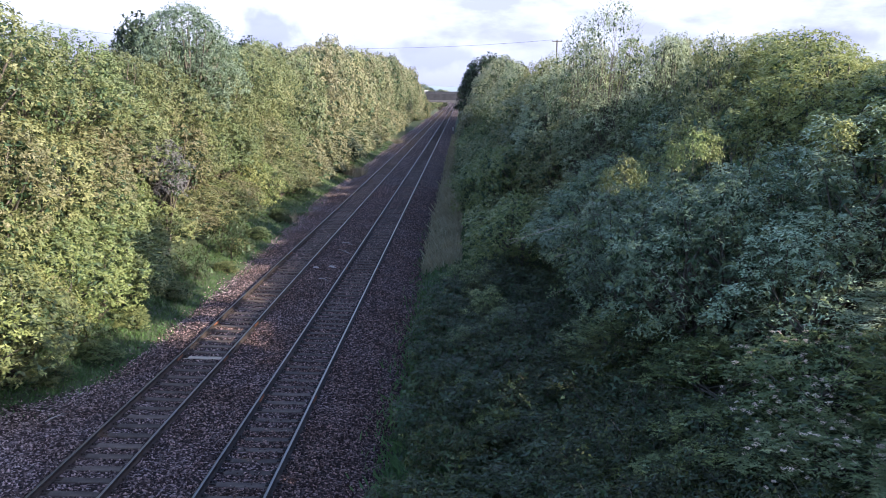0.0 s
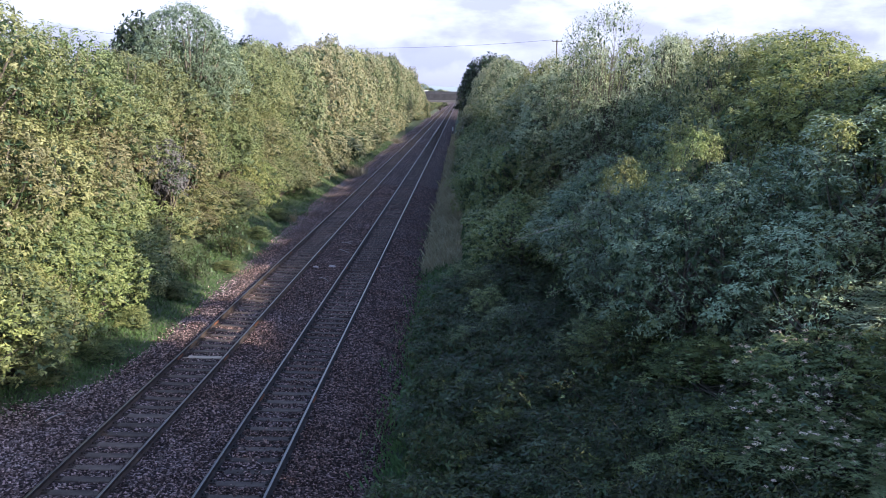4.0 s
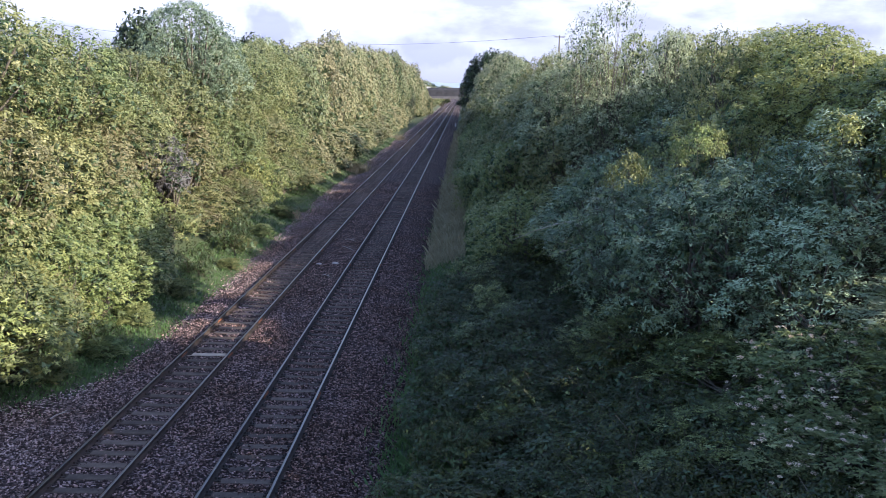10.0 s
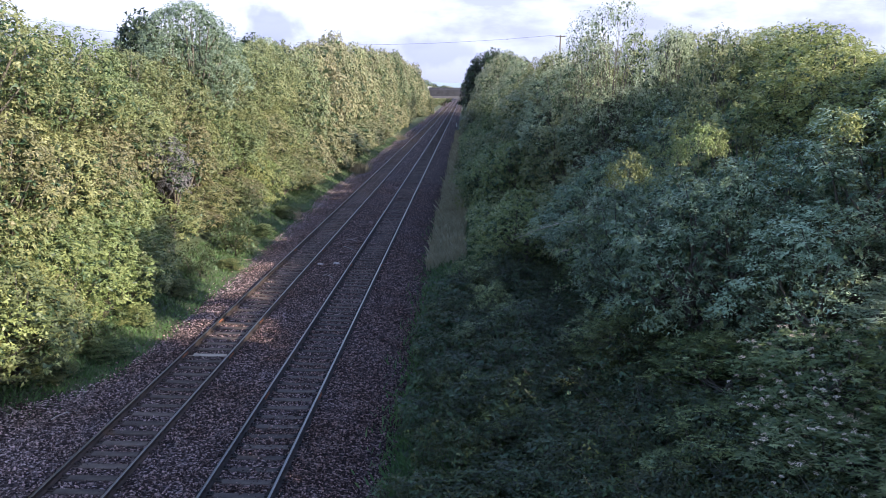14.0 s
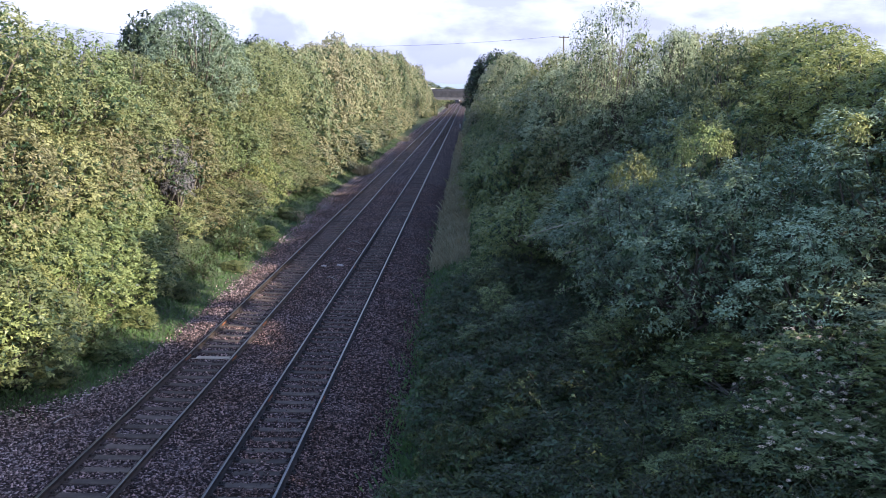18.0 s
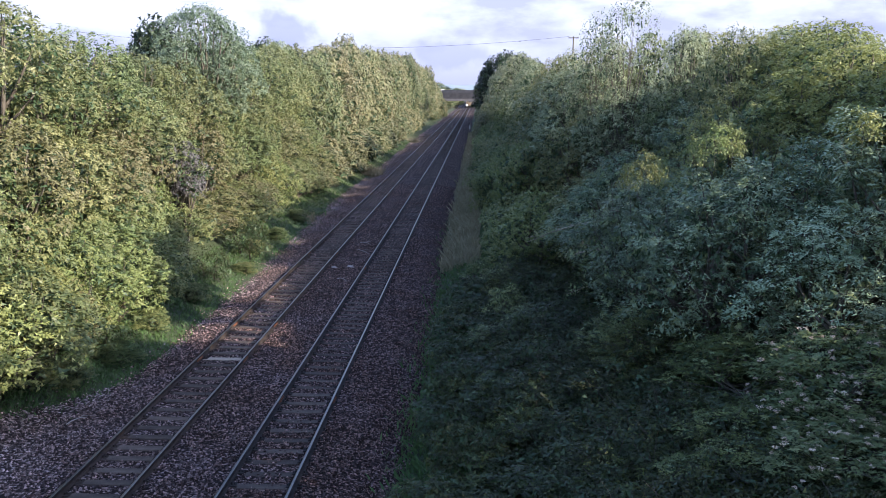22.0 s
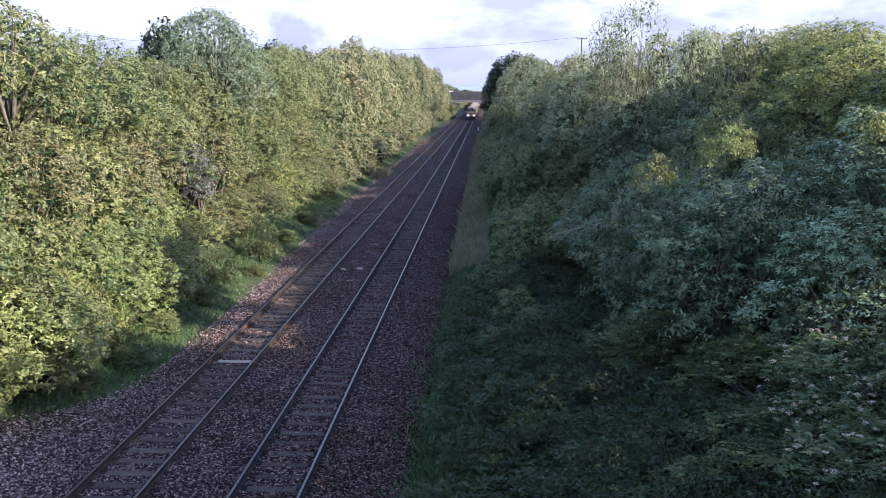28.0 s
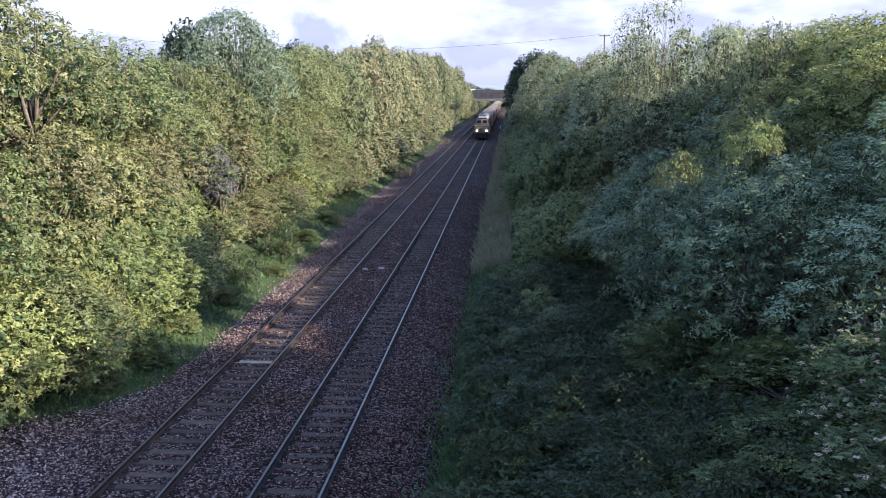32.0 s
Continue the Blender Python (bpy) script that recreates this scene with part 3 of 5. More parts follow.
# ---- tracks ----
RUST = surface("rusty_steel", (0.028, 0.021, 0.018), (0.062, 0.045, 0.036), 3.0, 0.85, 0.1, 50, 0.4)
DARK_RUST = surface("dark_rusty_steel", (0.02, 0.018, 0.018), (0.042, 0.036, 0.034), 3.0, 0.85, 0.1, 50, 0.4)
POLISH = surface("polished_rail", (0.11, 0.094, 0.084), (0.18, 0.153, 0.138), 6.0, 0.3, 1.0, 30, 0.05)
DULL_POLISH = surface("dull_rail", (0.19, 0.16, 0.145), (0.29, 0.25, 0.225), 6.0, 0.33, 1.0, 30, 0.05)
ORANGE_RUST = surface("orange_rust", (0.13, 0.05, 0.026), (0.27, 0.12, 0.065), 5.0, 0.9, 0, 50, 0.5)
# sleeper colour that paints a patch of sun on one timber
SUNLIT_WOOD = surface("sunlit_timber", (0.26, 0.21, 0.16), (0.45, 0.38, 0.30), 2.2, 0.92, 0, 45, 0.5)
WOOD = surface("weathered_sleeper", (0.056, 0.042, 0.034), (0.135, 0.106, 0.086), 2.2, 0.92, 0, 45, 0.6, 0.28)
DARK_WOOD = surface("oily_sleeper", (0.044, 0.034, 0.028), (0.096, 0.076, 0.063), 2.2, 0.9, 0, 45, 0.6, 0.3)


def rail_mesh(length, top, side):
    outline = [(-0.036, -0.008), (-0.030, -0.002), (-0.022, 0.0), (0.022, 0.0), (0.030, -0.002), (0.036, -0.008), (0.036, -0.038), (0.012, -0.050), (0.010, -0.125),
               (0.070, -0.145), (0.070, -0.157), (-0.070, -0.157), (-0.070, -0.145), (-0.010, -0.125), (-0.012, -0.050), (-0.036, -0.038)]
    k = len(outline)
    ys = (0, 30, 60, 120, 240, 480, length)
    v = [(x, y, z) for y in ys for x, z in outline]
    f = [(j * k + i, j * k + (i + 1) % k, (j + 1) * k + (i + 1) % k, (j + 1) * k + i) for j in range(len(ys) - 1) for i in range(k)]
    me = mesh_of("rail", v, f, [top, side])
    me.polygons.foreach_set("material_index", np.array([0 if p % k in (1, 2, 3) else 1 for p in range(len(f))], np.int32))
    return me


def sleeper_mesh(mat):
    bm = boxed(-1.29, 1.29, -0.125, 0.125, -0.15, 0.0)
    bmesh.ops.bevel(bm, geom=[e for e in bm.edges if abs(e.verts[0].co.z) < 0.01 and abs(e.verts[1].co.z) < 0.01], offset=0.015, segments=1, affect="EDGES")
    me = bpy.data.meshes.new("sleeper")
    bm.to_mesh(me)
    bm.free()
    me.materials.append(mat)
    return me


def chair_mesh(mat):
    """A cast rail chair with its two lugs and screws."""
    bm = boxed(-0.19, 0.19, -0.09, 0.09, -0.01, 0.016)
    for s in (-1, 1):
        box(bm, min(s * 0.075, s * 0.115), max(s * 0.075, s * 0.115), -0.045, 0.045, 0.016, 0.075)
        box(bm, min(s * 0.145, s * 0.17), max(s * 0.145, s * 0.17), -0.02, 0.02, 0.016, 0.05)
    me = bpy.data.meshes.new("chair")
    bm.to_mesh(me)
    bm.free()
    me.materials.append(mat)
    return me


def build_track(left, right, top, side, wood, label, seed, sunk, joints, pale=()):
    rng = random.Random(seed)
    root = new("railway_track")
    tagged(root, label, "railway track", "parallel tracks", "structure")
    mid = (left + right) / 2
    for x in (left, right):
        part("rail", rail_mesh(1500, top, side), None, root, m=pose(x, -40, 0))
    # the paler sleeper mesh stands in for sun on the track
    sl, ch, fresh = sleeper_mesh(wood), chair_mesh(side), sleeper_mesh(SUNLIT_WOOD)
    z = -0.172 - sunk
    for i in range(150):
        y = 12.68 + i * 0.65 + rng.uniform(-0.03, 0.03)
        part("sleeper", fresh if i in pale else sl, None, root, "timber sleeper paled where the sun patch falls" if i in pale else "", m=pose(mid + rng.uniform(-0.04, 0.04), y, z + rng.uniform(-0.012, 0.008), 0, rng.uniform(-0.4, 0.4), rng.uniform(-0.9, 0.9)))
        if 3 < i < 62:
            for x in (left, right):
                part("rail_chair", ch, None, root, m=pose(x, y, -0.168))
    bm = bmesh.new()
    for i in range(150, 620):
        box(bm, mid - 1.29, mid + 1.29, 12.68 + i * 0.65 - 0.125, 12.68 + i * 0.65 + 0.125, z - 0.15, z)
    tagged(part("far_sleepers", bm, wood, root), kind="stuff")
    # fishplates at the rail joints
    for x in (left, right):
        for y in joints:
            bm = bmesh.new()
            for s in (-1, 1):
                box(bm, min(s * 0.014, s * 0.034), max(s * 0.014, s * 0.034), -0.26, 0.26, -0.122, -0.046, 0.004)
                for k in (-0.18, -0.06, 0.06, 0.18):
                    box(bm, min(s * 0.034, s * 0.06), max(s * 0.034, s * 0.06), k - 0.016, k + 0.016, -0.1, -0.068)
            part("fishplate", bm, ORANGE_RUST, root, "orange rusty joint plate", m=pose(x, y, 0))


build_track(RAIL_X[0], RAIL_X[1], DULL_POLISH, RUST, WOOD, "rust-sided steel rails on weathered grey sleepers", 3, 0.0, (26.7, 30.9, 45.2, 63.2), (22,))
build_track(RAIL_X[2], RAIL_X[3], POLISH, DARK_RUST, DARK_WOOD, "brightly worn steel rails on dark sleepers half buried in ballast", 4, 0.02, (23.1, 41.4, 59.7))


# ---- far bridge and distance ----
# both concretes darkened: the bridge face's shade is put into their colour
SHADED_CONCRETE = surface("weathered_shaded_concrete", (0.028, 0.028, 0.033), (0.052, 0.052, 0.058), 0.6, 0.9, 0, 14, 0.4)
PALE_CONCRETE = surface("pale_concrete", (0.075, 0.073, 0.078), (0.125, 0.122, 0.127), 0.6, 0.9, 0, 14, 0.4)
STEEL_DARK = surface("dark_painted_steel", (0.035, 0.037, 0.045), (0.07, 0.072, 0.085), 1.0, 0.6, 0.2, 20, 0.2)
WHITE_PAINT = surface("white_paint", (0.72, 0.72, 0.70), (0.84, 0.84, 0.82), 1.0, 0.6, 0, 20, 0.1)
EARTHY = surface("verge_earth", (0.04, 0.05, 0.02), (0.08, 0.085, 0.035), 0.4, 0.95, 0, 8, 0.6)
TARMAC = surface("tarmac", (0.04, 0.04, 0.042), (0.065, 0.065, 0.065), 1.0, 0.95, 0, 50, 0.5)


def build_bridge():
    root = new("road_bridge")
    tagged(root, "grey concrete road bridge with dark railings across the cutting", "bridge", kind="structure")
    root.matrix_basis = pose(0, BRIDGE_Y, 0)
    x0, x1 = -17.5, 6.5
    bm = boxed(x0, x1, 0.4, 7.6, 5.3, 7.15)
    part("deck", bm, SHADED_CONCRETE, root)
    part("carriageway", boxed(x0 - 240, x1 + 260, 0.75, 7.25, 7.15, 7.2), TARMAC, root)
    for y in (0.15, 7.6):
        part("edge_beam", boxed(x0, x1, y, y + 0.25, 5.15, 7.3), SHADED_CONCRETE, root)
        part("parapet", boxed(x0 + 5.0, x1, y, y + 0.22, 7.3, 7.95), SHADED_CONCRETE, root)
        part("coping", boxed(x0 + 4.9, x1 + 0.1, y - 0.06, y + 0.3, 7.95, 8.8), STEEL_DARK, root)
        part("string_course", boxed(x0, x1, y - 0.1, y + 0.02, 5.1, 5.85), PALE_CONCRETE, root)
        for k in range(13):
            part("pilaster", boxed(x0 + 5 + k * 1.55, x0 + 5.16 + k * 1.55, y - 0.04, y, 5.87, 7.93), SHADED_CONCRETE, root)
        # approach railing on posts
        for z in (7.6, 8.1, 8.5):
            part("rail_bar", boxed(x0 - 12, x0 + 4.9, y, y + 0.08, z - 0.06, z + 0.06), STEEL_DARK, root)
        for k in range(10):
            part("railing_post", boxed(x0 - 11.8 + k * 1.8, x0 - 11.62 + k * 1.8, y - 0.02, y + 0.14, 7.0, 8.65), RUST, root)
    part("slope_paving", prism([(-18.6, -0.5), (-11.6, -0.5), (-11.4, 0.2), (-17.4, 4.9), (-18.6, 4.9)], 0.6, 7.4), PALE_CONCRETE, root)
    for side, xa, xb in ((-1, -19.4, -17.2), (1, 0.6, 3.0)):
        part("abutment", boxed(xa, xb, 0.2, 7.8, -0.5, 5.3), SHADED_CONCRETE, root)
        # raking haunch between wall and deck
        bm = bmesh.new()
        e = xb if side < 0 else xa
        p = [(e, 3.5), (e, 5.3), (e - side * 4.6, 5.3)]
        a = [bm.verts.new((x, 0.12, z)) for x, z in p]
        c = [bm.verts.new((x, 7.88, z)) for x, z in p]
        bm.faces.new(a), bm.faces.new(c[::-1])
        for i in range(3):
            bm.faces.new((a[i], c[i], c[(i + 1) % 3], a[(i + 1) % 3]))
        bmesh.ops.recalc_face_normals(bm, faces=bm.faces)
        part("haunch", bm, PALE_CONCRETE, root)
        # wing wall stepping down the bank
        bm = bmesh.new()
        s = side
        q = [(e, -0.5), (e, 5.6), (e + s * 9.5, 6.9), (e + s * 9.5, 3.0)]
        a = [bm.verts.new((x, -0.25, z)) for x, z in q]
        c = [bm.verts.new((x, 0.15, z)) for x, z in q]
        bm.faces.new(a), bm.faces.new(c[::-1])
        for i in range(4):
            bm.faces.new((a[i], c[i], c[(i + 1) % 4], a[(i + 1) % 4]))
        bmesh.ops.recalc_face_normals(bm, faces=bm.faces)
        part("wing_wall", bm, SHADED_CONCRETE, root)
        part("approach_fill", boxed(min(e, e + s * 255), max(e, e + s * 255), 0.3, 7.7, 2.0, 7.15), EARTHY, root)
    sign = new("road_sign")
    tagged(sign, "blank white road sign plate on a post beside the bridge railing", "sign")
    sign.matrix_basis = pose(-12.3, BRIDGE_Y + 0.2, 7.15)
    part("post", boxed(-0.05, 0.05, 0.06, 0.14, 0, 1.9), STEEL_DARK, sign)
    part("plate", boxed(-0.75, 0.75, 0, 0.06, 0.75, 1.9, bevel=0.02), WHITE_PAINT, sign)


build_bridge()


def build_hills():
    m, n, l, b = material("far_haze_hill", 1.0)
    # distance haze is put into the hills' blue-grey base colour
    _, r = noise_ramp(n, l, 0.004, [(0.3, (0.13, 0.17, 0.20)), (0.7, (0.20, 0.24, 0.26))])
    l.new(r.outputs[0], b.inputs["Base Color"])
    xs = [-2600 + 20 * i for i in range(261)]
    v = []
    for k, (y, top) in enumerate(((2600, 0), (2650, 1), (3300, 0.4))):
        for x in xs:
            h = 20 + 16 * noise.noise(Vector((x * 0.004, 2.0, 0))) + 5 * noise.noise(Vector((x * 0.03, 7.0, 0))) + 2.5 * noise.noise(Vector((x * 0.12, 1.0, 0)))
            v.append((x, y, 5 + top * max(h, 4)))
    w = len(xs)
    f = [(j * w + i, j * w + i + 1, (j + 1) * w + i + 1, (j + 1) * w + i) for j in range(2) for i in range(w - 1)]
    tagged(new("backdrop_hills", mesh_of("backdrop_hills", v, f, [m])), "low wooded hills on the horizon, tinted blue-grey with haze", "hills", kind="structure")


build_hills()


def build_line():
    """The pole on the bank, and the wires that cross the cutting."""
    pole = new("utility_pole")
    tagged(pole, "weathered wooden utility pole with a crossarm", "utility pole")
    px, py = 16.0, 150.0
    pz = bank(px, py)
    pole.matrix_basis = pose(px, py, pz)
    top = 17.55 - pz
    v, f = tube([(0, 0, -1), (0, 0, top * 0.5), (0, 0, top)], [0.17, 0.14, 0.11], 8)
    part("shaft", mesh_of("shaft", v, f, [BARK]), None, pole)
    part("crossarm", boxed(-0.85, 0.85, -0.16, -0.06, top - 0.35, top - 0.2, bevel=0.01), BARK, pole)
    ends = []
    for k in (-0.75, 0.0, 0.75):
        v, f = tube([(k, -0.11, top - 0.2), (k, -0.11, top - 0.1), (k, -0.11, top - 0.02)], [0.03, 0.06, 0.03], 8)
        part("insulator", mesh_of("insulator", v, f, [STEEL_DARK]), None, pole)
        ends.append((px + k, py - 0.11, pz + top - 0.03))
    for i, e in enumerate(ends[:1]):
        far = (-98 + i, py + 6 * i, 23.2 - 0.2 * i)
        pts = []
        for k in range(41):
            t = k / 40
            p = Vector(e).lerp(Vector(far), t)
            p.z -= 4 * (4.2 + 0.1 * i) * t * (1 - t)
            pts.append(p)
        v, f = tube(pts, [0.02] * 41, 5)
        tagged(new("overhead_wire", mesh_of("overhead_wire", v, f, [STEEL_DARK])), "thin dark overhead wire sagging across the cutting", "wire", "wires of the power line")
    far2 = new("utility_pole")
    tagged(far2, "weathered wooden utility pole with a crossarm", "utility pole")
    far2.matrix_basis = pose(-98, py + 3, 6.6)
    v, f = tube([(0, 0, -1), (0, 0, 8.5), (0, 0, 17.0)], [0.17, 0.14, 0.11], 8)
    part("shaft", mesh_of("shaft", v, f, [BARK]), None, far2)
    part("crossarm", boxed(-1.2, 1.2, -0.06, 0.06, 16.4, 16.6, bevel=0.01), BARK, far2)
    bm = bmesh.new()
    bmesh.ops.create_icosphere(bm, subdivisions=2, radius=0.11)
    me = bpy.data.meshes.new("wire_marker")
    bm.to_mesh(me)
    bm.free()
    me.materials.append(STEEL_DARK)
    mk = new("wire_marker", me)
    mk.matrix_basis = pose(7.0, 149.9, 16.76)
    tagged(mk, "small dark ball marker clipped on the overhead wire", "marker")


build_line()


# ---- plants: one of each kind, then copies along the banks ----
HAW = "dense green hawthorn bush on the railway bank"
PROTO["near_a"] = plant("elder_bush", 11, 3.4, 3.2, 3.6, 0.1, 28, LEAF_VEILED, 640, 22, 0.09, 0.50, "grey-green elder bush with leafy sprays on the bank, paled to carry glare", twigs=120, stars=(LEAF_TIP, 240, 0.105), lump=0.54, simple=True, flat=0.85, slim=0.2)
PROTO["near_b"] = plant("hawthorn_bush", 12, 3.6, 3.4, 3.9, 0.1, 28, LEAF_VEILED, 640, 22, 0.09, 0.50, "dense grey-green hawthorn bush on the bank, paled to carry glare", twigs=140, stars=(LEAF_TIP, 240, 0.105), lump=0.54, simple=True, flat=0.85, slim=0.2)
PROTO["near_g"] = plant("sallow_bush", 17, 3.5, 3.3, 3.7, 0.1, 28, LEAF_VEILED_PALE, 640, 22, 0.09, 0.50, "sallow bush on the bank, leaves paled for the veil of glare", twigs=120, stars=(LEAF_TIP, 240, 0.105), lump=0.54, simple=True, flat=0.85, slim=0.2)
PROTO["near_e"] = plant("dogwood_bush", 15, 3.6, 3.4, 3.9, 0.1, 28, LEAF_LEAFY, 640, 22, 0.09, 0.50, "fresh green dogwood bush on the bank", twigs=140, stars=(LEAF_TIP, 240, 0.105), lump=0.54, simple=True, flat=0.85, slim=0.2)
PROTO["near_h"] = plant("leafy_weeds", 18, 3.6, 3.4, 3.9, 0.1, 20, LEAF_GREEN, 420, 14, 0.2, 0.60, "low clump of green leafy weeds on the verge", "weeds", lump=0.6, simple=True, flat=0.6, slim=0.3)
PROTO["near_f"] = plant("maple_bush", 16, 3.6, 3.4, 3.9, 0.1, 28, LEAF_SUNLIT, 640, 22, 0.09, 0.50, "maple bush on the bank with sunlight put into its yellow-green", twigs=140, stars=(LEAF_TIP, 240, 0.105), lump=0.54, simple=True, flat=0.85, slim=0.2)
PROTO["near_c"] = plant("flowering_bush", 13, 3.2, 3.2, 3.3, 0.1, 28, LEAF_GREEN, 640, 22, 0.09, 0.50, "green elder bush with fading whitish flower heads", extra=[("blossom", PETAL, 200, 0.042)], stars=(LEAF_TIP, 240, 0.105), lump=0.54, simple=True, flat=0.85, slim=0.2)
PROTO["near_d"] = plant("ash_sapling", 14, 3.4, 3.4, 4.6, 0.6, 28, LEAF_VEILED, 640, 22, 0.09, 0.52, "grey-green ash sapling with drooping sprays, paled to carry glare", "tree", droop=0.18, stars=(LEAF_TIP, 240, 0.105), lump=0.54, simple=True, flat=0.85, slim=0.2)
PROTO["shrub_a"] = plant("hawthorn_bush", 21, 3.6, 3.4, 4.4, 0.0, 27, LEAF_OLIVE, 1150, 9, 0.11, 0.30, "olive-green hawthorn bush on the railway bank", simple=True, lump=0.78)
PROTO["shrub_b"] = plant("hawthorn_bush", 22, 3.6, 3.4, 4.2, 0.0, 27, LEAF_GREEN, 1150, 9, 0.11, 0.30, HAW, simple=True, lump=0.78)
PROTO["shrub_c"] = plant("blackthorn_bush", 23, 3.4, 3.4, 4.0, 0.0, 27, LEAF_RUST, 1150, 9, 0.11, 0.30, "brownish blackthorn bush with rusty leaves", simple=True, lump=0.78)
PROTO["shrub_d"] = plant("willow_bush", 24, 3.6, 3.4, 4.6, 0.0, 27, LEAF_LIGHT, 1150, 9, 0.11, 0.30, "bright light-green sallow bush on the bank", simple=True, lump=0.78)
PROTO["shrub_e"] = plant("sallow_bush", 28, 3.6, 3.4, 4.3, 0.0, 27, LEAF_LIGHT, 1150, 9, 0.11, 0.30, "yellow-green sallow bush on the bank", simple=True, lump=0.78)
PROTO["tall_a"] = plant("hawthorn_bush", 25, 3.8, 3.6, 6.6, 2.4, 27, LEAF_OLIVE, 1150, 9, 0.11, 0.30, "tall olive-green hawthorn on the railway bank", simple=True, lump=0.78)
PROTO["tall_b"] = plant("hazel_bush", 26, 3.8, 3.6, 6.6, 2.4, 27, LEAF_GREEN, 1150, 9, 0.11, 0.30, "tall green hazel bush on the railway bank", simple=True, lump=0.78)
PROTO["tall_c"] = plant("blackthorn_bush", 27, 3.8, 3.6, 6.6, 2.4, 27, LEAF_RUST, 1150, 9, 0.11, 0.30, "tall brownish blackthorn on the railway bank", simple=True, lump=0.78)
PROTO["tree_a"] = plant("ash_tree", 31, 4.6, 4.4, 10.0, 4.2, 27, LEAF_OLIVE, 1500, 9, 0.115, 0.36, "olive-green young ash tree on the cutting side", "tree", simple=True, lump=0.78)
PROTO["tree_b"] = plant("field_maple", 32, 4.6, 4.4, 10.0, 4.0, 27, LEAF_GREEN, 1500, 9, 0.115, 0.34, "green field maple tree on the cutting side", "tree", simple=True, lump=0.78)
PROTO["tree_d"] = plant("field_maple", 34, 4.6, 4.4, 10.0, 4.0, 27, LEAF_SUNLIT, 1500, 9, 0.115, 0.34, "field maple tree on the cutting side, tinted yellow-green for sunlight", "tree", simple=True, lump=0.78)
PROTO["tree_c"] = plant("willow_tree", 33, 4.4, 4.4, 10.0, 4.2, 27, LEAF_PALE, 1500, 9, 0.115, 0.36, "grey-green willow tree on the cutting side", "tree", simple=True, lump=0.78)
PROTO["far_a"] = plant("ash_tree", 41, 5.4, 5.0, 10.0, 1.6, 22, LEAF_HAZED_OLIVE, 1100, 6, 0.235, 0.5, "olive-green tree in the hedge along the line", "tree", simple=True)
PROTO["far_b"] = plant("sycamore_tree", 42, 5.4, 5.0, 10.0, 1.6, 22, LEAF_HAZED_GREEN, 1100, 6, 0.235, 0.5, "green tree in the hedge along the line", "tree", simple=True)
PROTO["far_s"] = plant("hawthorn_bush", 43, 4.6, 5.0, 5.0, 0.0, 15, LEAF_HAZED_OLIVE, 900, 5, 0.25, 0.45, "olive-green bush in the hedge along the line", simple=True)
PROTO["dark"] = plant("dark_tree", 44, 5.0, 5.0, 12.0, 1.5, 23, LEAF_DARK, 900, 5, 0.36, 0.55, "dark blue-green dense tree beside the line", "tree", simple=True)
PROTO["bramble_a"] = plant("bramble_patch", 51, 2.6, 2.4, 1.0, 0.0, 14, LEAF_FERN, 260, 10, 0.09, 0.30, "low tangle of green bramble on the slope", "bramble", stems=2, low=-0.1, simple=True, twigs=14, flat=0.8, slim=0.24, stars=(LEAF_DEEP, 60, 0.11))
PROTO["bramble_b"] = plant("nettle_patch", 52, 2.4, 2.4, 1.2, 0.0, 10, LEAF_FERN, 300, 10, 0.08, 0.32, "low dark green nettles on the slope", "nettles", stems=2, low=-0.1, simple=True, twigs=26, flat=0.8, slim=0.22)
PROTO["birch"] = plant("birch_tree", 61, 3.3, 3.3, 11.6, 4.0, 34, LEAF_PALE, 820, 7, 0.085, 0.5, "slender green birch with a thin pointed top", "tree", simple=True, lump=0.62, up=0.7, twigs=150, thin=0.2, stems=1)
PROTO["big_tree"] = plant("ash_tree", 62, 6.0, 5.8, 11.6, 5.6, 44, LEAF_GREY, 4200, 9, 0.105, 0.34, "tall round-crowned ash tree on the bank", "tree", bark=BARK, stems=3, simple=True, lump=0.72)
# unseen trees, added only to block the sun from the near track and verge
PROTO["shade"] = plant("sycamore_tree", 64, 6.0, 6.0, 12.0, 3.6, 20, LEAF_GREEN, 620, 5, 0.42, 0.6, "unseen tall green sycamore on the bank, added to shade the track", "tree", simple=True)
PROTO["high"] = plant("pine_tree", 65, 5.0, 5.0, 12.0, 8.2, 16, LEAF_DARK, 620, 5, 0.42, 0.6, "unseen tall dark pine with a high bare stem, added to shade the verge", "tree", simple=True, stems=1)
PROTO["pale_stem"] = plant("ash_sapling", 66, 2.8, 2.6, 9.6, 6.4, 16, LEAF_PALE, 380, 8, 0.10, 0.34, "slender ash sapling with pale bare stems", "tree", simple=True, bark=PALE_BARK, stems=5, thin=0.75, core=False, lump=0.6)
PROTO["dusky"] = plant("blackthorn_bush", 67, 2.4, 2.4, 6.0, 3.2, 20, LEAF_DUSK, 700, 8, 0.10, 0.28, "dusky purple-grey blackthorn bush on the bank", simple=True, lump=0.78)
PROTO["tip"] = plant("yellow_sapling", 63, 1.9, 1.7, 1.5, 0.0, 10, LEAF_LIGHT, 70, 8, 0.22, 0.8, "sunlit yellow-green sapling top above the bushes", "sapling", stems=1, core=False, lump=0.6, flat=0.5)

rng = random.Random(77)


def stand(kind, x, y, sx=1.0, sz=1.0, sink=0.1, **more):
    return put(kind, x, y, bank(x, y) - sink, rng.uniform(0, 6.28), sx, sz, tilt=rng.uniform(-0.05, 0.05), **more)


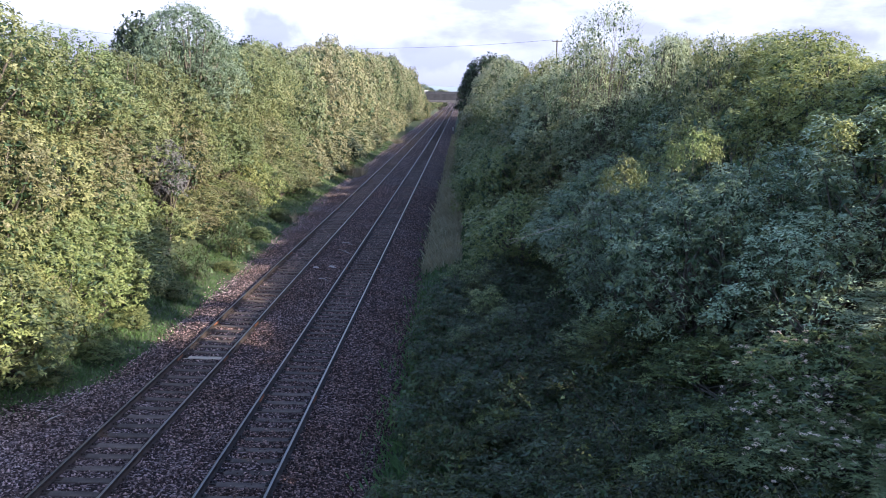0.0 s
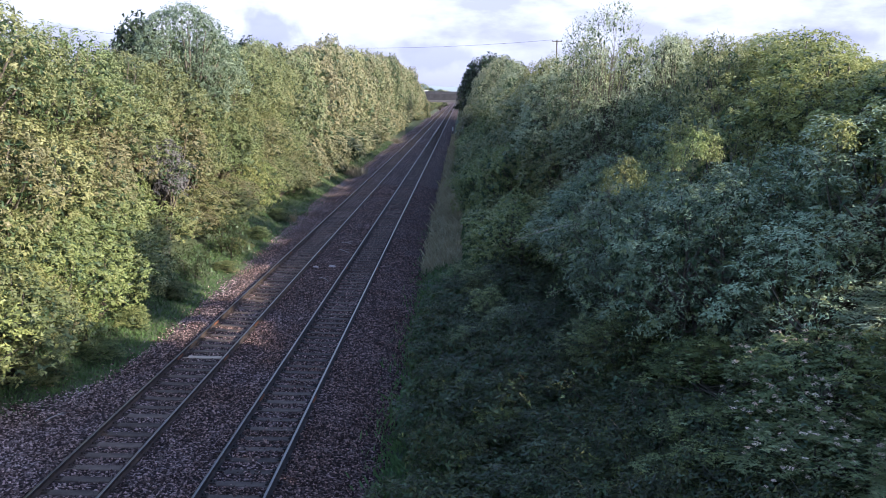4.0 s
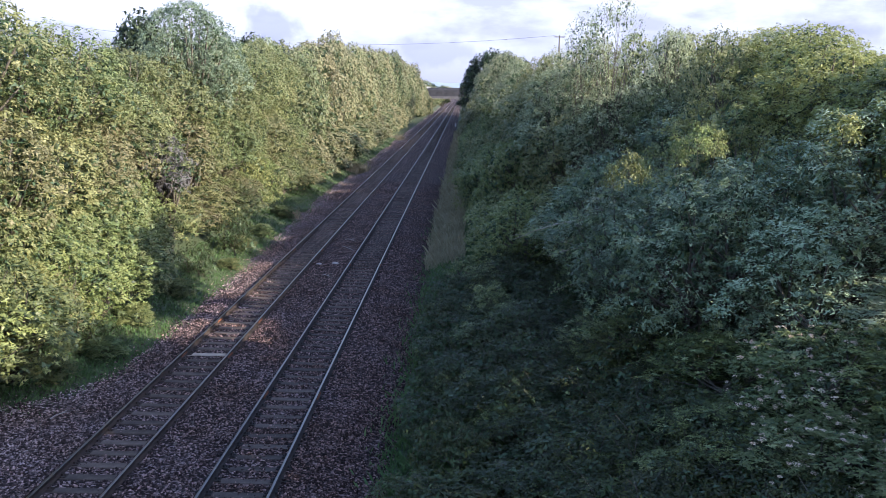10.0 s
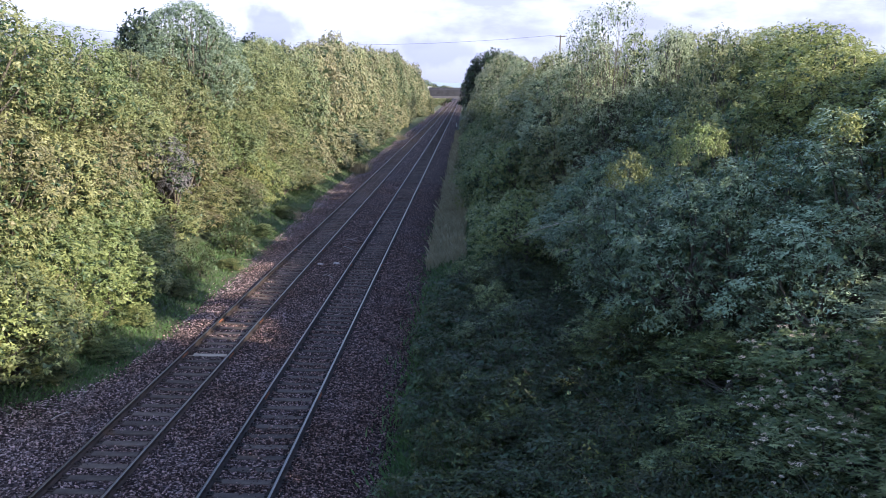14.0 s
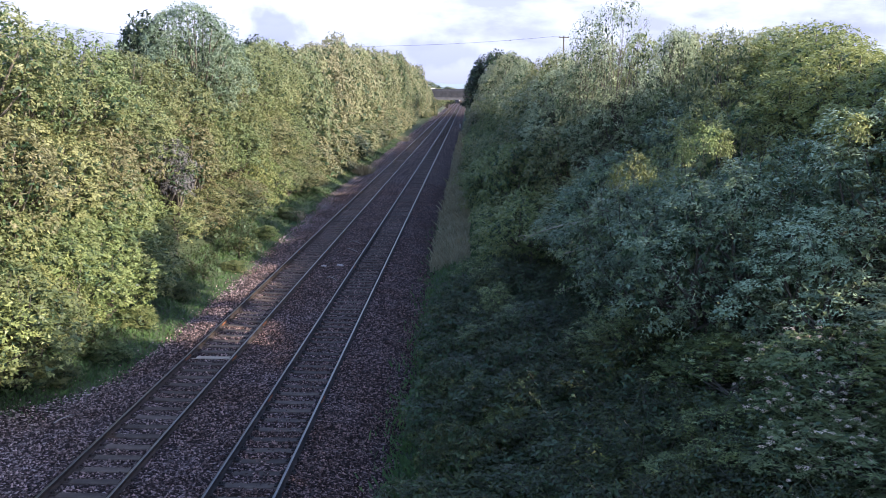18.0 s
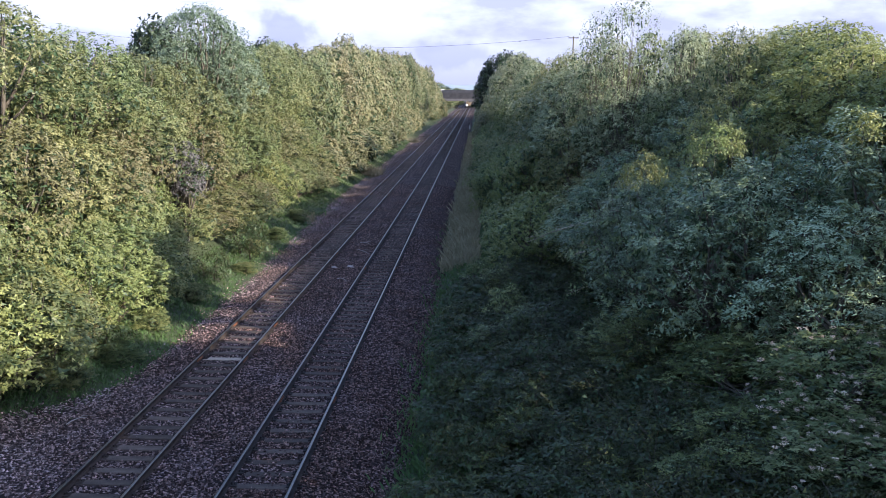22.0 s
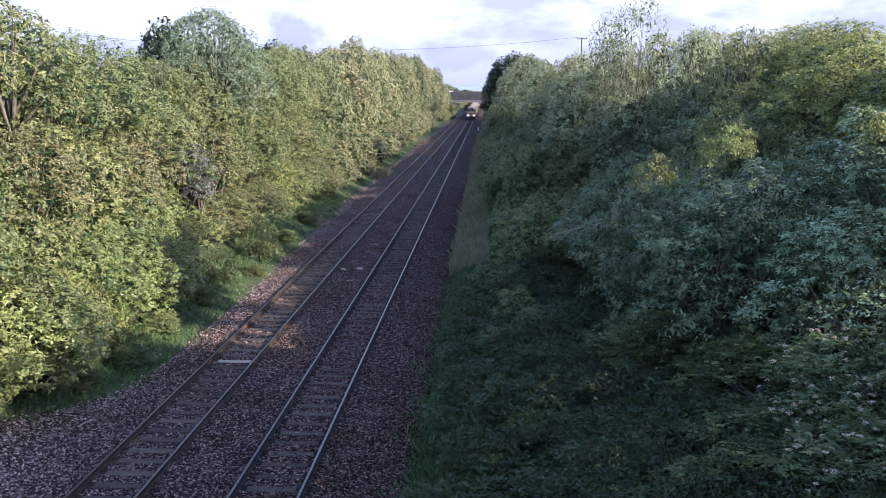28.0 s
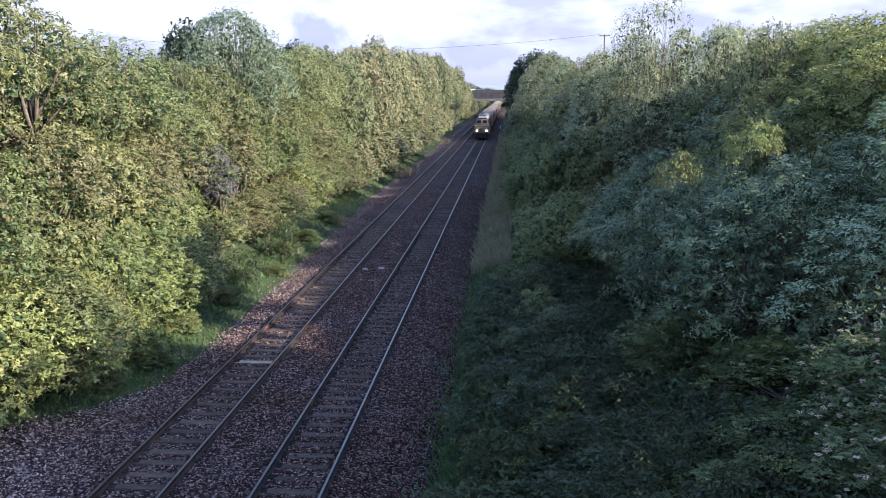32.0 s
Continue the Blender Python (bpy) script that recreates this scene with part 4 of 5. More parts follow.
def hedge(kinds, x, y0, y1, step, height, natural, wide, jitter, group, uneven=(0.88, 1.08)):
    """A row of one sort of growth: height is a function of y, natural the height of the kinds, wide their scale across."""
    rng = random.Random(int(y0 * 31 + y1 * 7 + step * 100 + wide * 1000))
    y = y0
    while y < y1:
        k = rng.choice(kinds)
        xx = x(y) + rng.uniform(-jitter, jitter)
        g = bank(xx, y)
        put(k, xx, y, g - 0.1, rng.uniform(0, 6.28), wide * rng.uniform(0.85, 1.15), max(0.4, (height(y) - g) / natural * rng.uniform(*uneven)), tilt=rng.uniform(-0.05, 0.05), group=group)
        y += step * rng.uniform(0.8, 1.2)


def ramp(*pairs):
    xs, ys = zip(*pairs)
    return lambda t: float(np.interp(t, xs, ys))


# left bank: shrubs at the foot, taller ones behind, trees on top
LS = ["shrub_a", "shrub_a", "shrub_b", "shrub_c", "shrub_c", "shrub_d"]
hedge(["shrub_d", "shrub_b", "shrub_d", "shrub_e"], ramp((0, -13.6), (26, -13.3), (60, -13.0)), 17, 33, 2.0, ramp((0, 3.8), (100, 4.2)), 4.3, 0.98, 0.3, "bushes along the foot of the bank")
hedge(["shrub_b", "shrub_d", "shrub_b"], ramp((17, -14.6), (34, -14.6)), 17, 36, 2.3, ramp((0, 5.2), (100, 5.4)), 4.3, 0.95, 0.3, "bushes up the bank")
hedge(LS, ramp((33, -14.0), (40, -14.4), (60, -14.0), (72, -13.6)), 33.5, 72, 2.1, ramp((0, 3.8), (100, 4.2)), 4.3, 0.98, 0.3, "bushes along the foot of the bank")
hedge(["tall_a", "tall_b", "tall_c", "tall_b"], ramp((0, -15.1), (60, -14.9)), 18, 72, 2.3, ramp((0, 7.2), (100, 7.8)), 6.6, 1.0, 0.4, "bushes up the bank")
hedge(["tree_a", "tree_b", "tree_b", "tree_a"], ramp((0, -16.6), (60, -15.8)), 20, 76, 2.5, ramp((20, 12.2), (28, 11.9), (34, 10.6), (38, 10.4), (55, 11.4), (66, 12.4), (80, 12.0)), 10, 0.95, 0.4, "trees along the top of the bank")
stand("big_tree", -15.0, 46.5, 0.92, 1.0)
hedge(["far_b", "far_a"], ramp((20, -19.2), (70, -18.0)), 22, 70, 3.6, ramp((20, 10.6), (38, 10.0), (70, 11.2)), 10, 0.9, 0.4, "trees along the top of the bank")
stand("dark", -17.4, 46.4, 0.6, 0.84)
stand("pale_stem", -15.0, 52.4, 1.0, 1.06)
stand("dusky", -13.4, 38.4, 0.9, 0.98)
stand("shrub_c", -12.9, 26.2, 0.36, 0.62)
hedge(["far_s"], ramp((70, -13.8), (180, -14.2), (300, -16.2)), 72, 298, 4.4, ramp((60, 4.4), (300, 6.5)), 5, 1.05, 0.4, "bushes along the foot of the bank")
hedge(["far_a", "far_b", "far_a"], ramp((70, -15.6), (170, -14.9), (220, -14.4), (262, -14.5), (286, -16.2)), 74, 286, 4.6, ramp((74, 11.8), (82, 11.9), (100, 14.3), (130, 14.5), (180, 15.7), (230, 14.2), (262, 10.8), (286, 8.4)), 10, 0.95, 0.6, "trees along the top of the bank")

hedge(["far_s"], ramp((240, -13.2), (300, -13.6)), 246, 299, 5.0, ramp((240, 3.4), (300, 3.0)), 5, 0.75, 0.3, "bushes along the foot of the bank")

# right bank: the shaded wall beside the line, trees on top
hedge(["shrub_b", "shrub_a", "shrub_d"], ramp((36, 2.9), (60, 2.0), (110, 1.9)), 37, 108, 3.4, ramp((36, 5.0), (110, 5.4)), 4.3, 1.05, 0.4, "bushes beside the line", (0.6, 1.1))
hedge(["tall_b", "tall_a"], ramp((30, 5.2), (60, 3.6), (110, 3.2)), 36, 104, 5.4, ramp((30, 7.4), (110, 8.0)), 6.6, 1.05, 0.5, "bushes beside the line", (0.6, 1.06))
hedge(["tree_c", "tree_a", "tree_c"], ramp((30, 7.0), (60, 5.0), (110, 4.0)), 39, 108, 6.4, ramp((30, 10.8), (40, 11.2), (60, 11.6), (75, 12.0), (110, 11.6)), 10, 1.02, 0.6, "trees on the bank beside the line", (0.74, 1.05))
hedge(["tree_c", "tree_a", "tree_d"], ramp((18, 14.0), (40, 12.0)), 20, 48, 3.4, ramp((18, 9.8), (28, 10.2), (48, 11.6)), 10, 0.9, 0.6, "trees on the bank beside the line")
hedge(["tree_c", "tree_d", "tree_d"], ramp((20, 12.0), (26, 11.4), (36, 12.6)), 22, 37, 2.6, ramp((20, 9.3), (25, 9.9), (27, 10.4), (31, 10.9), (37, 11.3)), 10, 0.9, 0.5, "trees on the bank beside the line", (0.92, 1.04))
# back row hidden behind the trees, added to keep the line in shade
hedge(["tall_b", "tall_a", "tall_c"], ramp((44, 9.6), (110, 8.6)), 44, 112, 3.4, ramp((44, 9.6), (110, 10.0)), 6.6, 1.2, 0.5, "bushes beside the line")
hedge(["far_s"], ramp((108, 2.3), (300, 2.8)), 108, 290, 4.6, ramp((100, 6), (300, 6.5)), 5, 0.95, 0.3, "bushes beside the line")
hedge(["far_a", "far_b"], ramp((108, 4.2), (300, 4.8)), 110, 290, 6.0, ramp((100, 11.6), (130, 10.8), (290, 11.0)), 10, 0.92, 0.5, "trees on the bank beside the line", (0.72, 1.04))
for x, y, h in ((3.4, 192, 17.0), (5.2, 188, 18.0), (1.9, 202, 15.0), (7.2, 190, 17.8), (9.2, 186, 17.0), (11.5, 178, 15.5)):
    stand("dark", x, y, 1.0, (h - bank(x, y)) / 12)
stand("birch", 6.25, 38.5, 0.78, 1.06)
stand("birch", 5.4, 40.0, 0.7, 1.0)
for k, x, y, top in (("tree_a", 6.2, 43.0, 11.6), ("tree_c", 4.6, 74.0, 11.3), ("tree_a", 4.6, 50.0, 10.9), ("tree_c", 5.6, 52.5, 11.1), ("tree_a", 4.9, 56.5, 11.0), ("tree_a", 9.8, 34.0, 11.2), ("tree_c", 9.6, 42.0, 11.6), ("tree_d", 8.7, 46.5, 11.8), ("tree_c", 11.0, 45.0, 11.8)):
    stand(k, x, y, 0.62, (top - bank(x, y)) / 10)
for k, x, y, top in (("tree_b", -16.4, 57.0, 12.2), ("tree_c", -16.0, 71.0, 12.8), ("far_b", -15.8, 104.0, 14.3)):
    stand(k, x, y, 0.7, (top - bank(x, y)) / 10)
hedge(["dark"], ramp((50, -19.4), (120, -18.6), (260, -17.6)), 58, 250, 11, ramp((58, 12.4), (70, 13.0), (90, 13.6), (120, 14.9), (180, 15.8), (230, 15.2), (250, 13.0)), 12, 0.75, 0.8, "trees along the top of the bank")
for k, x, y, sx, top in (("far_s", -12.2, 284, 0.7, 6.4), ("far_s", -11.9, 291, 0.62, 6.0), ("far_a", -13.6, 280, 0.5, 11.2), ("far_b", -12.9, 288, 0.46, 9.6), ("far_a", -13.9, 268, 0.55, 12.4)):
    stand(k, x, y, sx, (top - bank(x, y)) / (5 if k == "far_s" else 10))
# beyond the far bridge
hedge(["far_a", "far_b"], ramp((300, -13.0), (800, -12.6)), 318, 700, 26, ramp((300, 9), (700, 10)), 10, 1.3, 1.0, "trees beyond the bridge")
hedge(["far_a", "far_b", "dark"], ramp((300, 4.5), (800, 3.5)), 314, 700, 26, ramp((300, 9), (700, 10)), 10, 1.3, 1.0, "trees beyond the bridge")

for k, x, y, top in (("far_b", -15.5, 335, 12.0), ("far_a", -20.0, 348, 13.0), ("far_b", -25.0, 360, 13.6), ("dark", -13.5, 372, 11.2), ("dark", -10.5, 430, 10.6), ("far_a", -31.0, 340, 14.2), ("dark", 2.0, 390, 10.4)):
    stand(k, x, y, 1.2, (top - bank(x, y)) / (12 if k == "dark" else 10))

# right bank close by: the rounded bushes that stand out towards the line
for k, x, y, sx, top in (
        ("near_d", 6.3, 25.6, 1.05, 6.7), ("near_b", 5.3, 26.2, 1.1, 6.2), ("near_b", 8.0, 22.8, 1.2, 7.7), ("near_b", 6.5, 22.6, 1.15, 7.1),
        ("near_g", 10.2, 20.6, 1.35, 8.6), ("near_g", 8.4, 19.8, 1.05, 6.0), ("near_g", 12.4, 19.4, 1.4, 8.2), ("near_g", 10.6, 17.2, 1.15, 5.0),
        ("near_c", 7.6, 17.0, 1.0, 4.0), ("near_e", 6.1, 19.2, 0.95, 3.0), ("near_e", 5.2, 16.2, 0.8, 2.4), ("near_c", 6.9, 14.4, 0.95, 3.0),
        ("near_e", 9.2, 15.0, 1.1, 4.6), ("near_c", 8.6, 12.4, 1.0, 3.6), ("near_e", 11.8, 13.6, 1.3, 5.4), ("near_e", 4.6, 22.6, 0.8, 2.9),
        ("near_e", 5.3, 29.6, 0.95, 4.8), ("near_a", 6.6, 29.6, 1.1, 6.4), ("near_f", 8.6, 27.4, 1.2, 8.4), ("near_d", 5.0, 34.2, 1.0, 5.2),
        ("near_a", 6.0, 33.0, 1.15, 6.6), ("near_f", 12.2, 24.0, 1.3, 9.4), ("near_f", 9.7, 30.2, 1.3, 9.6), ("near_b", 8.5, 33.6, 1.3, 8.5), ("near_f", 10.9, 27.4, 1.3, 9.8), ("near_e", 9.0, 36.8, 1.3, 8.9), ("near_a", 10.4, 9.6, 1.2, 5.2), ("near_b", 13.5, 9.0, 1.5, 8.5)):
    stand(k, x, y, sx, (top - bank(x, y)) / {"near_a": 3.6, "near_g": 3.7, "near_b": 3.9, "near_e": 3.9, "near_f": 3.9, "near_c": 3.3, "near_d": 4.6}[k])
for x, y, top, w in ((4.75, 24.8, 6.75, 0.3), (4.3, 24.6, 6.45, 0.26), (5.2, 25.0, 6.5, 0.24), (5.9, 21.9, 7.65, 0.3), (6.4, 22.2, 7.55, 0.26), (5.5, 22.4, 7.3, 0.24), (10.6, 21.2, 8.3, 0.5), (9.0, 20.8, 8.0, 0.34)):
    put("tip", x, y, top - 0.75, rng.uniform(0, 6), w, 0.45)
# trees added beside the camera, out of its view, to shade the near track
hedge(["shade"], ramp((-14, 13.4), (13, 13.6)), -13, 14.6, 2.3, ramp((-15, 15.2), (4, 15.0), (15, 14.4)), 12, 0.8, 0.4, "trees on the bank beside the line")
stand("shade", 13.6, 22.0, 0.48, 0.56)
for x, y, h in ((14.6, 19.0, 16.4), (15.2, 20.8, 17.0)):
    stand("high", x, y, 0.68, (h - bank(x, y)) / 12)
# leafy weeds at the slope's foot
for x, y, h in ((1.1, 30.2, 1.7), (0.5, 26.4, 1.2), (0.9, 33.6, 1.6), (0.2, 22.8, 0.9), (1.6, 27.6, 1.3), (0.1, 37.4, 1.4), (1.0, 19.6, 0.9)):
    stand("near_e", x, y, 0.42, h / 3.9)
for x, y, h, w in ((-11.7, 26.6, 0.8, 0.34), (-12.0, 30.4, 0.9, 0.36), (-12.1, 35.0, 0.8, 0.34), 
                   (-12.2, 24.4, 0.7, 0.34), (-12.9, 23.2, 0.8, 0.36), (-11.5, 41.0, 0.6, 0.3), (-12.0, 45.5, 0.9, 0.36), (-11.8, 50.0, 0.8, 0.34), (-12.2, 57.0, 0.9, 0.36)):
    stand("near_h", x, y, w, h / 3.9, group="weeds along the foot of the bank")
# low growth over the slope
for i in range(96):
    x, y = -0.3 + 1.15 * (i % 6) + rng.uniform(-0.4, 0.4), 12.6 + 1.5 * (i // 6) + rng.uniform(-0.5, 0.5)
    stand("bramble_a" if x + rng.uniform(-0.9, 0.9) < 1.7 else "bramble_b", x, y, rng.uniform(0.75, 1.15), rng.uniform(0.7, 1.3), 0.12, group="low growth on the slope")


def blades(name, count, x0, x1, y0, y1, tall, width, mat, label, seed, lean=0.35):
    r = np.random.default_rng(seed)
    y = y0 * np.exp(r.random(count) * math.log(y1 / y0))
    x = x0 + (x1 - x0) * r.random(count)
    z = np.array([max(bank(a, b), ballast_z(a, b) if a > ballast_left(b) and a < -1.7 else -9) for a, b in zip(x, y)]) - 0.02
    keep = (x < np.array([ballast_left(t) for t in y]) - 0.1 + r.exponential(0.22, count)) | (x > -1.7 - r.exponential(0.2, count))
    x, y, z, count = x[keep], y[keep], z[keep], int(keep.sum())
    h = tall * (0.45 + 0.75 * r.random(count))
    a = r.random(count) * 6.28
    base = np.stack([x, y, z], 1)
    side = np.stack([np.cos(a), np.sin(a), 0 * a], 1) * (width * (0.6 + 0.8 * r.random(count)))[:, None]
    bend = np.stack([r.normal(size=count) * lean, r.normal(size=count) * lean, np.ones(count)], 1) * h[:, None]
    v = np.stack([base - side, base + side, base + bend * 0.6 + side * 0.7, base + bend * np.array([1.5, 1.5, 1.0])], 1).reshape(-1, 3)
    q = np.arange(count)[:, None] * 4
    f = np.concatenate([q + np.array([[0, 1, 2]]), q + np.array([[0, 2, 3]])], 1).reshape(-1, 3)
    tagged(new(name, mesh_of(name, v, f, [mat])), label, "grass", kind="stuff")


blades("verge_grass", 32000, -13.4, -10.2, 20, 150, 0.17, 0.018, GRASS, "short green grass along the foot of the bank", 1)
blades("slope_weeds", 18000, -2.5, 1.2, 13, 60, 0.24, 0.025, GRASS, "green grass and weeds at the edge of the ballast", 2)
blades("dry_verge_grass", 11000, -1.9, 0.1, 42, 180, 0.65, 0.026, STRAW, "tall straw-coloured dry grass beside the ballast", 3, 0.2)


def tuft(x, y, spread, tall, count, seed):
    """A clump of dry grass."""
    r = np.random.default_rng(seed)
    p = np.stack([x + r.normal(size=count) * spread, y + r.normal(size=count) * spread, np.full(count, bank(x, y) - 0.1)], 1)
    a = r.random(count) * 6.28
    s = np.stack([np.cos(a), np.sin(a), 0 * a], 1) * 0.02
    top = p + np.stack([r.normal(size=count) * 0.3, r.normal(size=count) * 0.3, tall * (0.5 + 0.6 * r.random(count))], 1)
    v = np.stack([p - s, p + s, top], 1).reshape(-1, 3)
    tagged(new("dry_grass_clump", mesh_of("dry_grass_clump", v, np.arange(count * 3).reshape(-1, 3), [STRAW])), "clump of pale dry grass at the foot of the bushes", "grass", kind="stuff")


tuft(-11.5, 90.3, 0.7, 1.3, 500, 4)
tuft(-11.3, 94.0, 0.5, 1.0, 260, 5)
tuft(-11.4, 150.0, 0.7, 1.2, 300, 6)
tuft(-11.7, 58.0, 0.4, 0.8, 200, 7)
stand("bramble_b", -12.0, 43.6, 1.0, 1.8)
stand("bramble_b", -12.3, 38.4, 0.8, 1.3)
stand("bramble_a", -12.6, 27.0, 0.9, 1.2)


def branch(a, b, seed):
    """A leafy branch tip reaching out of the bushes, paled for the light it catches."""
    r = np.random.default_rng(seed)
    a, b = Vector(a), Vector(b)
    root = new("dead_branch")
    tagged(root, "leafy branch tip hanging out of the bushes, paled as if catching light", "branch")
    root.location = b
    d = a - b
    main = [Vector((0, 0, 0)), d * 0.35 + Vector((0, 0, 0.12)), d * 0.7 + Vector((0, 0, 0.1)), d]
    pieces = [tube(main, [0.03, 0.024, 0.018, 0.008], 5)]
    for k in range(7):
        p = d * (0.25 + 0.1 * k) + Vector((0, 0, 0.1))
        e = p + d.normalized() * 0.3 + Vector(r.normal(size=3) * 0.22)
        pieces.append(tube([p, p.lerp(e, 0.5) + Vector((0, 0, 0.03)), e], [0.012, 0.009, 0.004], 4))
    v, f = joined(pieces)
    part("stem", mesh_of("stem", v, f, [PALE_BARK]), None, root)
    n = 120
    t = r.random(n)
    base = np.array([list(d * float(q)) for q in t]) + r.normal(size=(n, 3)) * 0.12 + np.array([0, 0, 0.08])
    way, side = unit(r.normal(size=(n, 3))), unit(r.normal(size=(n, 3)))
    v = np.stack([base, base + way * 0.07 + side * 0.035, base + way * 0.14, base + way * 0.07 - side * 0.035], 1).reshape(-1, 3)
    q = np.arange(n)[:, None] * 4
    f = np.concatenate([q + np.array([[0, 1, 2]]), q + np.array([[0, 2, 3]])], 1).reshape(-1, 3)
    part("foliage", mesh_of("foliage", v, f, [LEAF_TIP]), None, root)


branch((1.75, 29.5, 3.36), (4.2, 29.5, 4.1), 1)
branch((3.0, 29.5, 2.8), (4.8, 29.5, 3.1), 2)
branch((3.1, 29.5, 1.5), (4.8, 29.5, 1.95), 3)


# ---- small things lying by the track ----
def stick(a, b, bow, seed):
    """A bleached stick with a side twig, lying on the ballast."""
    r = np.random.default_rng(seed)
    a, b = Vector(a), Vector(b)
    m = (a + b) / 2 + Vector((0, bow, 0.05))
    v1 = tube([a, a.lerp(m, 0.5) + Vector((0, bow * 0.25, 0.02)), m, m.lerp(b, 0.5) + Vector((0, bow * 0.25, 0.02)), b], [0.014, 0.016, 0.014, 0.012, 0.006], 6)
    v2 = tube([m, m + Vector((0.12, 0.1, 0.05)), m + Vector((0.25 + 0.1 * r.random(), 0.16, 0.04))], [0.008, 0.006, 0.003], 5)
    v, f = joined([v1, v2])
    tagged(new("fallen_stick", mesh_of("fallen_stick", v, f, [BLEACHED])), "bleached pale stick lying on the ballast", "stick", "sticks beside the track")


def scrap(x, y, size, seed):
    """A crumpled pale scrap on the ballast."""
    bm = bmesh.new()
    bmesh.ops.create_icosphere(bm, subdivisions=2, radius=size)
    for q in bm.verts:
        k = 0.75 + 0.45 * noise.noise(q.co * (2.2 / size) + Vector((seed, 0, 0)))
        q.co = Vector((q.co.x * k * 1.5, q.co.y * k, q.co.z * k * 0.4))
    ob = new("litter_scrap", bpy.data.meshes.new("litter_scrap"))
    bm.to_mesh(ob.data)
    bm.free()
    ob.data.materials.append(BLEACHED)
    ob.matrix_basis = pose(x, y, ballast_z(x, y) + size * 0.2)
    tagged(ob, "crumpled pale scrap lying on the ballast", "litter")


BLEACHED = surface("bleached_wood", (0.30, 0.27, 0.25), (0.52, 0.47, 0.44), 4.0, 0.9, 0, 50, 0.4)
stick((-6.80, 48.9, -0.14), (-6.03, 48.0, -0.12), 0.12, 1)
stick((-6.68, 46.8, -0.14), (-5.86, 45.4, -0.12), -0.1, 2)
stick((-6.55, 39.3, -0.16), (-5.98, 38.5, -0.13), 0.1, 3)
stick((-10.77, 21.1, -0.12), (-10.45, 21.6, -0.12), 0.03, 4)
scrap(-7.12, 41.8, 0.14, 1)
scrap(-6.40, 42.3, 0.15, 2)
scrap(-6.25, 42.0, 0.10, 3)
marker = new("marker_post")
tagged(marker, "short white lineside marker post beside the ballast", "post")
marker.matrix_basis = pose(-1.95, 205.6, bank(-1.95, 205.6) - 0.1)
part("shaft", boxed(-0.09, 0.09, -0.09, 0.09, 0, 0.95, bevel=0.02), WHITE_PAINT, marker)
part("cap", boxed(-0.12, 0.12, -0.12, 0.12, 0.95, 1.03, bevel=0.02), WHITE_PAINT, marker)


# ---- the train ----
MAROON = surface("maroon_paint", (0.10, 0.022, 0.022), (0.15, 0.036, 0.034), 0.5, 0.45, 0, 12, 0.1)
YELLOW = surface("dirty_yellow_paint", (0.125, 0.098, 0.065), (0.20, 0.155, 0.10), 1.2, 0.55, 0, 12, 0.1)
ROOF_GREY = surface("grey_roof", (0.28, 0.28, 0.28), (0.42, 0.42, 0.41), 0.6, 0.7, 0, 12, 0.2)
UNDER = surface("underframe_black", (0.03, 0.028, 0.026), (0.06, 0.052, 0.048), 0.8, 0.8, 0, 12, 0.3)
GLASS = surface("cab_glass", (0.01, 0.012, 0.014), (0.02, 0.022, 0.026), 0.5, 0.08, 0, 5, 0.0)
WAGON_A = surface("wagon_grey", (0.20, 0.17, 0.14), (0.38, 0.34, 0.29), 0.5, 0.8, 0, 10, 0.3, 0.15)
WAGON_B = surface("wagon_rust", (0.13, 0.085, 0.06), (0.24, 0.16, 0.12), 0.5, 0.8, 0, 10, 0.3, 0.15)
LOAD = surface("stone_load", (0.24, 0.19, 0.13), (0.40, 0.33, 0.24), 1.5, 0.95, 0, 6, 0.9)


def lamp_glow():
    m, n, l, b = material("headlight_glow", 0.3)
    b.inputs["Base Color"].default_value = (0.9, 0.9, 0.85, 1)
    b.inputs["Emission Color"].default_value = (1.0, 0.97, 0.88, 1)
    b.inputs["Emission Strength"].default_value = 14.0
    return m


GLOW = lamp_glow()


def disc_bm(radius, depth, axis="Y", seg=16):
    bm = bmesh.new()
    turn = Matrix.Rotation(math.pi / 2, 4, "X") if axis == "Y" else Matrix.Rotation(math.pi / 2, 4, "Y")
    bmesh.ops.create_cone(bm, cap_ends=True, segments=seg, radius1=radius, radius2=radius, depth=depth, matrix=turn)
    return bm


def wheelset(parent, y, r=0.46):
    for s in (-0.76, 0.76):
        bm = disc_bm(r, 0.13, "X", 20)
        part("wheel", bm, DARK_RUST, parent, m=pose(s, y, r))
    part("axle", disc_bm(0.08, 1.5, "X", 8), UNDER, parent, m=pose(0, y, r))


def bogie(parent, y, spread, axles):
    root = parent
    for s in (-1.0, 1.0):
        bm = boxed(s - 0.09, s + 0.09, y - spread / 2 - 0.55, y + spread / 2 + 0.55, 0.42, 0.78, bevel=0.04)
        for k in range(axles):
            yy = y - spread / 2 + spread * k / (axles - 1)
            box(bm, s - 0.16, s + 0.16, yy - 0.2, yy + 0.2, 0.3, 0.66)
        frame_part = part("bogie_frame", bm, UNDER, root)
        parent = frame_part
    for k in range(axles):
        wheelset(parent, y - spread / 2 + spread * k / (axles - 1))


